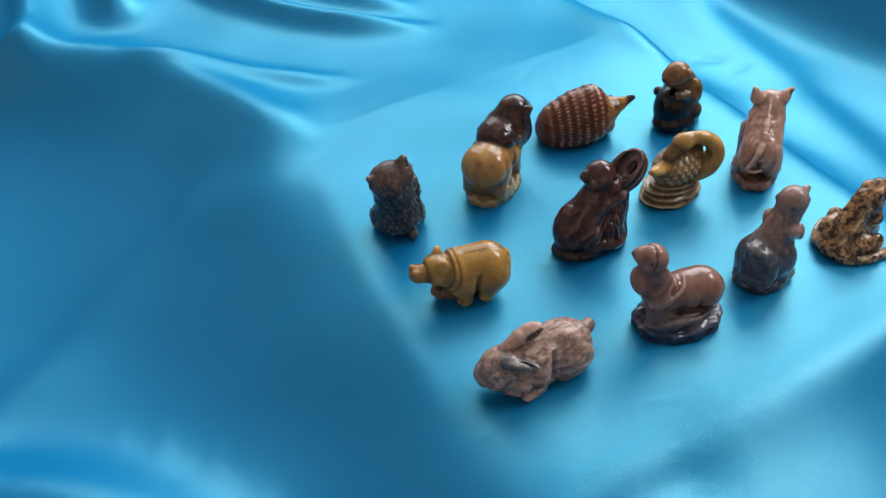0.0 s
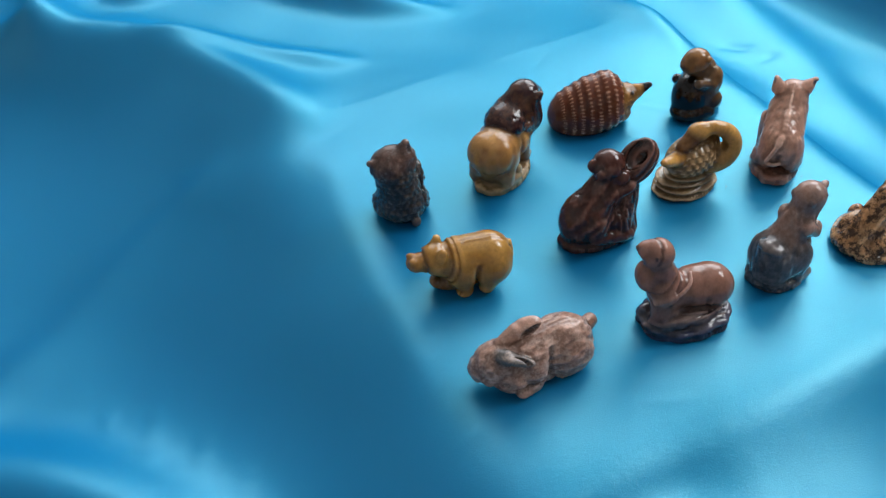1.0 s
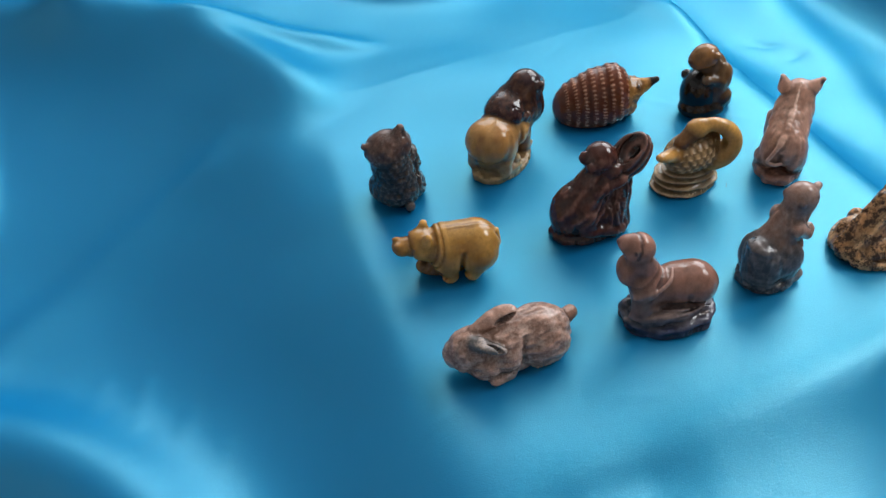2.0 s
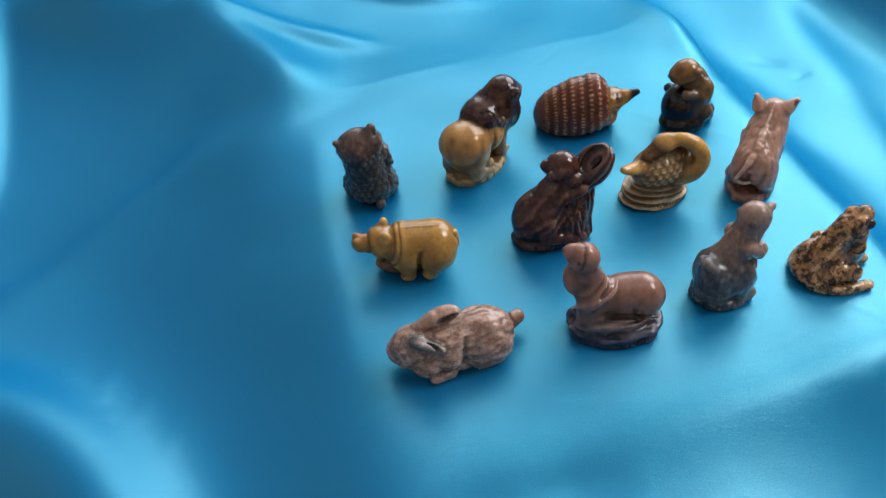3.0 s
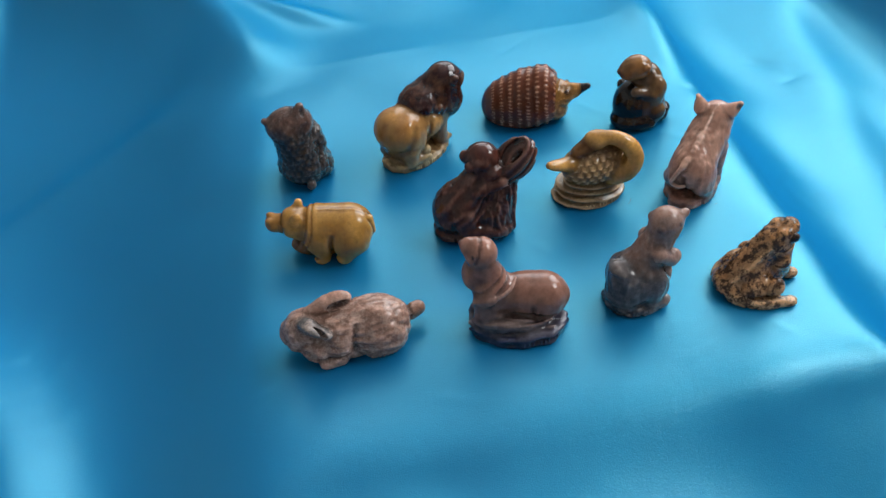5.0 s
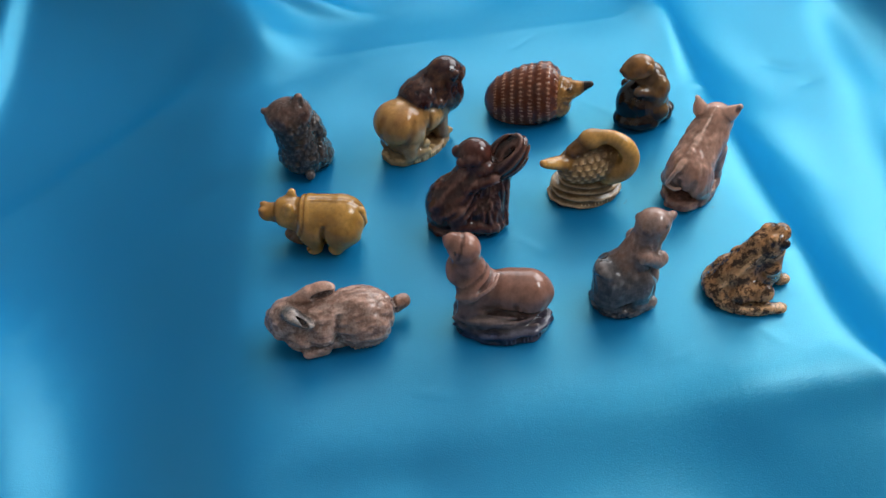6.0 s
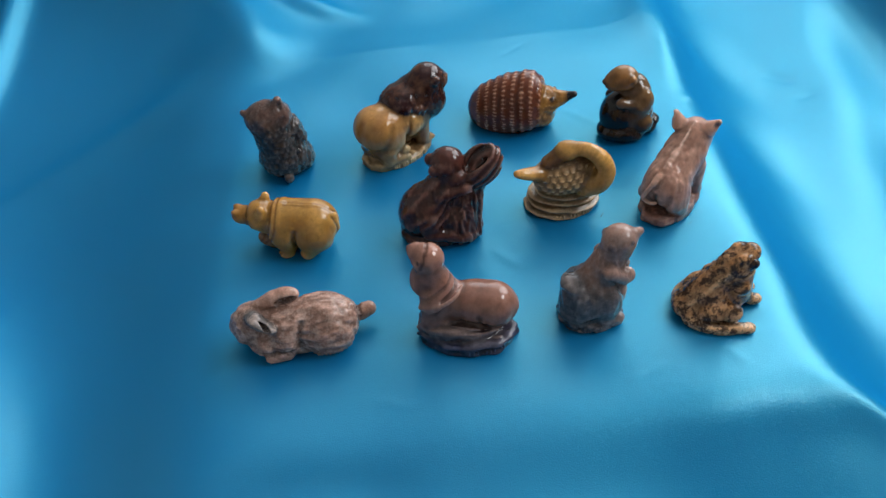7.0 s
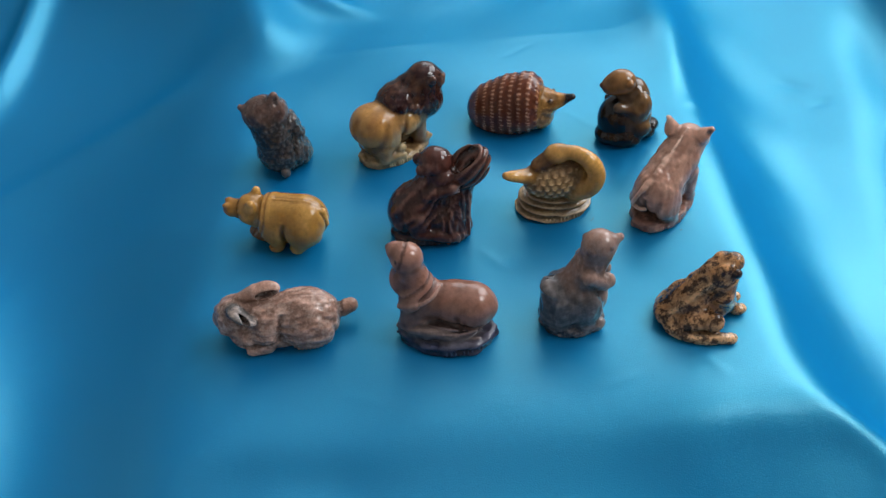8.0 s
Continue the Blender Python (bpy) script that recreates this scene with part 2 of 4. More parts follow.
# Faint creases left from storing the cloth: ends, height.
CREASES = [
    ((0.012, 0.040), (-0.006, 0.033), 0.00025), ((0.160, 0.175), (0.205, 0.128), 0.00018), ((0.060, 0.020), (0.082, 0.012), 0.00015), ((0.172, 0.020), (0.150, 0.012), 0.00015), ((0.118, 0.140), (0.126, 0.128), 0.00015), ((0.085, 0.090), (0.070, 0.105), 0.00015), ((0.20, 0.012), (0.185, 0.030), 0.00018), ((0.115, 0.088), (0.128, 0.072), 0.00025), ((0.176, 0.118), (0.190, 0.142), 0.00018),
    ((0.045, 0.070), (0.056, 0.062), 0.00018), ((0.300, 0.258), (0.318, 0.240), -0.0012), ((0.31, 0.225), (0.328, 0.232), -0.0010),
    ((0.219, 0.173), (0.240, 0.175), 0.0009), ((0.140, 0.220), (0.158, 0.234), -0.00035), ((0.150, 0.195), (0.160, 0.215), 0.00018),
    ((-0.10, 0.167), (-0.09, 0.19), 0.00025), ((-0.115, 0.120), (-0.106, 0.152), 0.0004), ((-0.085, 0.088), (-0.073, 0.118), 0.0004), ((-0.100, 0.103), (-0.090, 0.140), 0.0004), ((-0.130, 0.125), (-0.124, 0.150), 0.0003), ((-0.078, 0.060), (-0.064, 0.088), 0.0003),
]


def cloth_height(u, v):
    edge = -0.9 * soft(v - 0.345, 0.015)  # behind the box the edge of the fall bends to the left
    left = slope(edge - u - 0.002, 0.056, 0.085, 0.009)
    right = slope(u - BOX_U - 0.011 - 0.85 * soft(0.006 - v, 0.012), 0.052, 0.042, 0.0042)
    steep = 0.35 + 0.65 / (1 + np.exp(-(u - 0.14) / 0.025))
    front = 0.004 * fall(-v - 0.001, 1.0, 0.014, 0.004) + steep * slope(-v - 0.002, 0.056, 0.078, 0.004) + (1 - steep) * slope(-v - 0.06, 0.045, 0.08, 0.01)
    back = fall(v - BOX_V - 0.004, 0.017, 0.070, 0.013)
    z = -((left ** 3 + right ** 3 + front ** 3 + back ** 3) ** (1 / 3))
    z = z + 0.006 / (1 + np.exp((0.095 - v) / 0.030)) / (1 + np.exp((0.088 - u) / 0.025)) / (1 + np.exp((u - 0.25) / 0.02)) / (1 + np.exp((v - 0.27) / 0.02))  # the box bulges here
    for f in FOLDS:
        z = z + fold(u, v, *f)
    for a, b, amp in CREASES:
        z = z + fold(u, v, (a, b), amp, 0.0020 if abs(amp) < 0.0005 else 0.0035, 0.0, (0.008, 0.008))
    slack = 0.0004 * (np.sin(u * 74 + 2 * np.sin(v * 31)) + np.sin(v * 66 + 1.7 * np.sin(u * 43 + 1)))
    return np.maximum(z + slack, TABLE_Z)


def cloth():
    us = np.concatenate([np.arange(-0.62, -0.03, 0.0035), np.arange(-0.03, 0.27, 0.0016), np.arange(0.27, 0.68, 0.0035)])
    vs = np.concatenate([np.arange(-0.5, -0.02, 0.0035), np.arange(-0.02, 0.30, 0.0016), np.arange(0.30, 0.9, 0.0035)])
    u, v = np.meshgrid(us, vs, indexing="ij")
    z = cloth_height(u, v)
    far = vs > 0.245  # the cloth lies in rounder folds behind the box
    uf, vf, d = u[:, far], v[:, far], 0.004
    eased = (cloth_height(uf + d, vf) + cloth_height(uf - d, vf) + cloth_height(uf, vf + d) + cloth_height(uf, vf - d)) / 4
    behind = np.clip((vf - 0.246) / 0.02, 0, 1)
    z[:, far] = z[:, far] * (1 - behind) + eased * behind
    nu, nv = u.shape
    co = np.stack([u, v, z], -1).reshape(-1, 3)
    idx = np.arange(nu * nv).reshape(nu, nv)
    quads = np.stack([idx[:-1, :-1], idx[1:, :-1], idx[1:, 1:], idx[:-1, 1:]], -1).reshape(-1, 4)
    ob = mesh_object("satin_cloth", co, quads, SATIN)
    ob.matrix_world = PLAN
    thick = ob.modifiers.new("thickness", "SOLIDIFY")
    thick.thickness, thick.offset = 0.0006, -1
    tagged(ob, "shiny turquoise-blue satin cloth with soft folds, spread over table and box", "cloth")


def mesh_object(name, co, quads, mat, colors=None):
    data = bpy.data.meshes.new(name)
    data.vertices.add(len(co))
    data.vertices.foreach_set("co", np.asarray(co, np.float32).ravel())
    data.loops.add(quads.size)
    data.loops.foreach_set("vertex_index", np.asarray(quads, np.int32).ravel())
    data.polygons.add(len(quads))
    data.polygons.foreach_set("loop_start", np.arange(0, quads.size, 4, dtype=np.int32))
    data.update(calc_edges=True)
    data.polygons.foreach_set("use_smooth", np.ones(len(quads), bool))
    if colors is not None:
        layer = data.color_attributes.new("glaze", "FLOAT_COLOR", "POINT")
        layer.data.foreach_set("color", np.concatenate([colors, np.ones((len(colors), 1))], 1).astype(np.float32).ravel())
    data.materials.append(mat)
    data.validate()
    return new(name, data)


cloth()


# ---- modelling in clay ----
class Clay:
    """A lump on a grid of millimetres (r: to the right, a: away, z: up): rounded forms are pressed together,
    each with the colour of its glaze, and the skin is drawn as one mesh."""

    def __init__(self, lo, hi, step=0.40):
        self.h = step
        self.clay = np.array((0.12, 0.085, 0.065), np.float32)  # pale body that shows where the glaze runs thin over edges
        self.lo = np.array(lo, float)
        self.n = np.ceil((np.array(hi, float) - self.lo) / step).astype(int) + 1
        self.axes = [self.lo[i] + step * np.arange(self.n[i]) for i in range(3)]
        self.d = np.full(self.n, 9.0, np.float32)
        self.c = np.zeros((*self.n, 3), np.float32)

    def window(self, lo, hi, margin):
        cut = []
        for i in range(3):
            a = int(np.floor((lo[i] - margin - self.lo[i]) / self.h))
            b = int(np.ceil((hi[i] + margin - self.lo[i]) / self.h)) + 1
            cut.append(slice(max(a, 0), min(max(b, 0), self.n[i])))
        grid = np.meshgrid(*(self.axes[i][cut[i]].astype(np.float32) for i in range(3)), indexing="ij")
        return tuple(cut), grid

    def blend(self, cut, d, color, k):
        old = self.d[cut]
        w = np.clip(0.5 + 0.5 * (old - d) / k, 0, 1)
        self.d[cut] = old * (1 - w) + d * w - k * w * (1 - w)
        w3 = np.clip((w - 0.5) * 2.2 + 0.5, 0, 1)[..., None]
        self.c[cut] = self.c[cut] * (1 - w3) + np.array(color, np.float32) * w3

    def carve(self, cut, d, k, color=None):
        old = self.d[cut]
        w = np.clip(0.5 - 0.5 * (old + d) / k, 0, 1)
        self.d[cut] = old * (1 - w) - d * w + k * w * (1 - w)
        if color is not None:
            w3 = w[..., None]
            self.c[cut] = self.c[cut] * (1 - w3) + np.array(color, np.float32) * w3

    def _ball(self, c, r, turn, margin):
        if isinstance(r, (int, float)):
            r = (r, r, r)
        reach = max(r)
        span = r if turn == (0, 0, 0) else (reach,) * 3
        cut, (x, y, z) = self.window([c[i] - span[i] for i in range(3)], [c[i] + span[i] for i in range(3)], margin)
        m = np.array(Euler([radians(a) for a in turn]).to_matrix().transposed(), np.float32)
        x, y, z = x - c[0], y - c[1], z - c[2]
        p = [m[i][0] * x + m[i][1] * y + m[i][2] * z for i in range(3)]
        k0 = np.sqrt(sum((p[i] / r[i]) ** 2 for i in range(3))) + 1e-6
        k1 = np.sqrt(sum((p[i] / r[i] ** 2) ** 2 for i in range(3))) + 1e-6
        return cut, k0 * (k0 - 1) / k1

    def ball(self, c, r, color, k=2.0, turn=(0, 0, 0)):
        cut, d = self._ball(c, r, turn, k + 4 * self.h)
        self.blend(cut, d, color, k)

    def hollow(self, c, r, k=1.5, turn=(0, 0, 0), color=None):
        cut, d = self._ball(c, r, turn, k + 4 * self.h)
        self.carve(cut, d, k, color)

    def _limb(self, a, b, ra, rb, margin):
        r = max(ra, rb)
        cut, (x, y, z) = self.window([min(a[i], b[i]) - r for i in range(3)], [max(a[i], b[i]) + r for i in range(3)], margin)
        ab = [b[i] - a[i] for i in range(3)]
        p = (x - a[0], y - a[1], z - a[2])
        t = np.clip(sum(p[i] * ab[i] for i in range(3)) / sum(e * e for e in ab), 0, 1)
        return cut, np.sqrt(sum((p[i] - t * ab[i]) ** 2 for i in range(3))) - (ra + t * (rb - ra))

    def limb(self, a, b, ra, rb, color, k=2.0):
        cut, d = self._limb(a, b, ra, rb, k + 4 * self.h)
        self.blend(cut, d, color, k)

    def groove(self, a, b, r, k=0.6, color=None):
        cut, d = self._limb(a, b, r, r, k + 4 * self.h)
        self.carve(cut, d, k, color)

    def tube(self, points, radii, color, k=2.0):
        """A smooth bent limb through the points."""
        p = [np.array((*q, r), float) for q, r in zip(points, radii)]
        p = [2 * p[0] - p[1], *p, 2 * p[-1] - p[-2]]
        run = []
        for a, b, c, d in zip(p[:-3], p[1:-2], p[2:-1], p[3:]):
            for t in (0, 0.25, 0.5, 0.75):
                run.append(0.5 * (2 * b + (c - a) * t + (2 * a - 5 * b + 4 * c - d) * t * t + (3 * b - a - 3 * c + d) * t ** 3))
        run.append(p[-2])
        for i, (a, b) in enumerate(zip(run[:-1], run[1:])):
            self.limb(a[:3], b[:3], a[3], b[3], color, k if i < 4 else 0.3)

    def score(self, lo, hi, plane, width, depth, color=None, fade=1.5):
        """Scores the skin along the surface plane(r, a, z) = 0 within a region."""
        cut, (x, y, z) = self.window(lo, hi, 0)
        e = 1.0
        for g, l, t in ((x, lo[0], hi[0]), (y, lo[1], hi[1]), (z, lo[2], hi[2])):
            e = e * np.clip((g - l) / fade, 0, 1) * np.clip((t - g) / fade, 0, 1)
        w = np.exp(-(plane(x, y, z) / width) ** 2) * e
        self.d[cut] += depth * w
        if color is not None:
            w = w[..., None] * 0.9
            self.c[cut] = self.c[cut] * (1 - w) + np.array(color, np.float32) * w

    def marks(self, c, r, z, start, stop, n, turn=0.0):
        """A row of small raised bars on the rim of a base."""
        for i in range(n):
            if i % 4 == 3:
                continue
            a = radians(start + (stop - start) * i / (n - 1))
            p, q = r[0] * math.cos(a), r[1] * math.sin(a)
            ct, st = math.cos(radians(turn)), math.sin(radians(turn))
            x, y = c[0] + p * ct - q * st, c[1] + p * st + q * ct
            tint = self.c[tuple(np.clip(np.rint((np.array((x, y, z)) - self.lo) / self.h).astype(int), 0, self.n - 1))]
            self.limb((x, y, z - 0.9), (x, y, z + 0.9), 0.35, 0.35, tint * 1.1, 0.3)

    def plinth(self, c, r, height, color, turn=0.0, k=1.0, lump=0.0):
        """A low oval base with a rounded rim."""
        cut, (x, y, z) = self.window((c[0] - max(r), c[1] - max(r), 0), (c[0] + max(r), c[1] + max(r), height), k + 4 * self.h)
        ct, st = math.cos(radians(turn)), math.sin(radians(turn))
        p, q = (x - c[0]) * ct + (y - c[1]) * st, -(x - c[0]) * st + (y - c[1]) * ct
        ang = np.arctan2(q / r[1], p / r[0])
        k0 = np.sqrt((p / r[0]) ** 2 + (q / r[1]) ** 2)
        flat = (k0 - 1 - lump * (np.sin(ang * 7 + 1) + np.sin(ang * 12))) * min(r)
        edge = 1.5
        dx, dz = np.maximum(flat + edge, 0), np.maximum(z - height + edge, 0)
        d = np.sqrt(dx * dx + dz * dz) + np.minimum(np.maximum(flat, z - height) + edge, 0) * 0.99 - edge
        self.blend(cut, d.astype(np.float32), color, k)

    def relief(self, lo, hi, fn, color=None, fade=2.0):
        """Shifts the skin outwards by fn(r, a, z) millimetres within a region; raised places take the colour."""
        cut, (x, y, z) = self.window(lo, hi, 0)
        e = 1.0
        for g, l, t in ((x, lo[0], hi[0]), (y, lo[1], hi[1]), (z, lo[2], hi[2])):
            e = e * np.clip((g - l) / fade, 0, 1) * np.clip((t - g) / fade, 0, 1)
        f = fn(x, y, z) * e
        self.d[cut] -= f
        if color is not None:
            w = np.clip(f / (np.abs(f).max() + 1e-6) * 1.5 - 0.35, 0, 1)[..., None]
            self.c[cut] = self.c[cut] * (1 - w) + np.array(color, np.float32) * w

    def wash(self, lo, hi, color, strength=1.0, fade=4.0):
        """Lays a second colour thinly over a region: another glaze, and darker undersides."""
        cut, (x, y, z) = self.window(lo, hi, 0)
        e = strength
        for g, l, t in ((x, lo[0], hi[0]), (y, lo[1], hi[1]), (z, lo[2], hi[2])):
            e = e * np.clip((g - l) / fade, 0, 1) * np.clip((t - g) / fade, 0, 1)
        e = e[..., None]
        self.c[cut] = self.c[cut] * (1 - e) + np.array(color, np.float32) * e

    def fired(self, name, mat, u, v, label, turn=0.0, tall=1.0):
        zz = self.axes[2][None, None, :].astype(np.float32)
        d = np.maximum(self.d, 0.3 - zz)
        inside = d < 0
        nx, ny, nz = self.n
        total = np.zeros((nx - 1, ny - 1, nz - 1, 3), np.float32)
        count = np.zeros((nx - 1, ny - 1, nz - 1), np.float32)
        faces = []

        for axis in range(3):
            o1, o2 = [i for i in range(3) if i != axis]
            for b1 in (0, 1):
                for b2 in (0, 1):
                    s0, s1 = [None] * 3, [None] * 3
                    s0[axis], s1[axis] = slice(0, -1), slice(1, None)
                    for o, bb in ((o1, b1), (o2, b2)):
                        s0[o] = s1[o] = slice(bb, -1 if bb == 0 else None)
                    d0, d1 = d[tuple(s0)], d[tuple(s1)]
                    cross = (d0 < 0) != (d1 < 0)
                    at = np.argwhere(cross)
                    t = d0[cross] / (d0[cross] - d1[cross])
                    ijk = tuple(at.T)
                    add = np.zeros((len(at), 3), np.float32)
                    add[:, axis], add[:, o1], add[:, o2] = t, b1, b2
                    total[ijk] += add
                    count[ijk] += 1
        used = count > 0
        index = np.full(count.shape, -1, np.int64)
        index[used] = np.arange(used.sum())
        cells = np.argwhere(used)
        local = total[used] / count[used][:, None]
        co = (cells + local) * self.h + self.lo
        near = np.clip(np.rint(cells + local).astype(int), 2, self.n - 3)
        tone = self.c[tuple(near.T)]
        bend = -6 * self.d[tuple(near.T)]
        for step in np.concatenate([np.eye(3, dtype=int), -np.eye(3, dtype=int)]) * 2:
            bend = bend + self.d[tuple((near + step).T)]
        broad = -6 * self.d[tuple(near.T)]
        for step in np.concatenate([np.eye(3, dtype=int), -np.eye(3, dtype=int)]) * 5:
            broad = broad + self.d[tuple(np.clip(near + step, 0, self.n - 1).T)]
        rise = np.clip(broad / (5 * self.h) ** 2 / 0.32 - 0.25, -0.45, 1)[:, None]  # recess shade put into the colour along with glaze pooling; raised forms paler
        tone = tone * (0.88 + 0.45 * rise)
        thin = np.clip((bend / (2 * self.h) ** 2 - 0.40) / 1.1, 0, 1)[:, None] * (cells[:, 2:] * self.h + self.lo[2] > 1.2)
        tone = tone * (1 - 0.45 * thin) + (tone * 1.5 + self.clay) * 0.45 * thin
        for axis in range(3):
            o1, o2 = (axis + 1) % 3, (axis + 2) % 3
            s0, s1 = [slice(1, -1)] * 3, [slice(1, -1)] * 3
            s0[axis], s1[axis] = slice(0, -1), slice(1, None)
            a, b = inside[tuple(s0)], inside[tuple(s1)]
            at = np.argwhere(a != b)
            flip = b[tuple(at.T)]
            base = at + np.array([0 if i == axis else 1 for i in range(3)])
            e1, e2 = np.eye(3, dtype=int)[o1], np.eye(3, dtype=int)[o2]
            q = np.stack([index[tuple((base - m).T)] for m in (e1 + e2, e2, 0 * e1, e1)], 1)
            q[flip] = q[flip][:, ::-1]
            faces.append(q)
        faces = np.concatenate(faces)
        faces = faces[(faces >= 0).all(1)]
        co[:, 2] *= tall
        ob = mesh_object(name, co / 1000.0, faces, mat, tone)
        rest = float(cloth_height(np.array([u / 1000.0]), np.array([v / 1000.0]))[0])
        ob.matrix_world = PLAN @ pose(u / 1000.0, v / 1000.0, rest - 0.0005, rz=turn)
        return tagged(ob, label, "figurine", "glazed animal figurines on the cloth")


TABLE = np.random.RandomState(7).rand(32, 32, 32).astype(np.float32)


def grain(x, y, z, size, seed=0):
    """Smooth noise from -1 to 1 whose lumps are about size across (a number, or one for each axis)."""
    sx, sy, sz = size if isinstance(size, tuple) else (size,) * 3
    p = [x / sx + 7.3 * seed + 64, y / sy + 3.1 * seed + 64, z / sz + 5.7 * seed + 64]
    i = [np.floor(q).astype(int) for q in p]
    f = [q - j for q, j in zip(p, i)]
    f = [q * q * (3 - 2 * q) for q in f]
    total = 0
    for a in (0, 1):
        for b in (0, 1):
            for c in (0, 1):
                w = (f[0] if a else 1 - f[0]) * (f[1] if b else 1 - f[1]) * (f[2] if c else 1 - f[2])
                total = total + w * TABLE[(i[0] + a) % 32, (i[1] + b) % 32, (i[2] + c) % 32]
    return 2 * total - 1


def tufts(size, amp, seed=0):
    """Uneven locks of fur, as pressed into a mould."""
    def fn(x, y, z):
        bend = 0.8 * grain(x, y, z, 5.0, seed + 3)
        return amp * (grain(x + bend, y + bend, z, size, seed) + 0.5 * grain(x, y, z, tuple(0.5 * q for q in size) if isinstance(size, tuple) else size / 2, seed + 1))
    return fn


# ---- the figurines ----
def bear():
    c = Clay((-20, -20, -1), (21, 18, 48))
    c.clay = np.array((0.06, 0.045, 0.04), np.float32)
    head, coat = (0.125, 0.068, 0.052), (0.048, 0.038, 0.034)
    c.ball((0.8, -1, 8), (10.8, 10.6, 9.5), coat)
    c.limb((0.5, -1.5, 12), (-2.6, -2.5, 27), 10.2, 8.8, coat, 3)
    c.ball((8.2, 2, 6), (5.2, 8, 7), coat, 2)
    c.ball((-6, 3, 6), (5, 8, 6), coat, 2)
    c.limb((5.5, 0, 26), (8.5, 3, 15), 4.0, 3.4, coat, 1.2)
    c.ball((10.8, 3, 4), (3.0, 5.4, 4.2), coat, 0.8)
    c.score((2, -14, 2), (14, 8, 24), lambda x, y, z: x - 7.6 + 0.006 * (z - 12) ** 2, 0.8, 0.6, (0.03, 0.024, 0.022), 2)
    c.limb((6.2, -2.0, 25), (9.0, -2.0, 18.5), 3.6, 2.4, coat, 1.6)
    c.ball((10.4, -1.0, 5.4), (2.6, 4.2, 4.6), coat, 1.2)

    def locks(x, y, z):
        row = (z + 0.8 * grain(x, y, z, 6, 4)) / 2.9
        cell = np.floor(row)
        round_it = np.arctan2(y + 1.5, x + 1) * 10.5
        return 0.45 * np.abs(np.sin((round_it + cell * 1.7 + 1.5 * grain(x, y, z, 4, 2)) * math.pi / 3.0)) * (1 - (row - cell)) - 0.2 + 0.34 * grain(x, y, z, (1.3, 1.3, 2.2), 1)
    c.relief((-18, -18, 2), (17, 16, 33), locks, (0.085, 0.068, 0.061), 3)
    c.ball((-4.6, -3, 32.6), (9.0, 7.6, 6.8), head, 2.5, (0, -22, 0))
    c.ball((2.6, -3.2, 32.5), (4.6, 5.6, 6.2), head, 2)
    c.limb((-10.2, -3, 33.5), (-13.0, -2.8, 35.0), 3.2, 1.5, head, 1.2)
    c.limb((1.2, -4.2, 36.6), (2.2, -4.8, 41.4), 4.6, 1.8, head, 1.4)
    c.hollow((3.0, -7.3, 40.2), (1.2, 1.4, 2.2), 0.7, (0, 15, 0), (0.07, 0.038, 0.03))
    c.relief((-17, -14, 27), (9, 8, 41), tufts((1.6, 1.6, 3.2), 0.22, 5), (0.19, 0.115, 0.09), 3)
    c.ball((2.0, -11.4, 3.6), (2.2, 2.2, 2.7), (0.075, 0.055, 0.048), 0.8)
    return c.fired("bear_figurine", glaze_material("bear_glaze", (0.13, 0.1, 0.09), 0.35, 260), 33, 155,
                   "small dark grey-brown glazed ceramic bear cub sitting upright", tall=0.97)


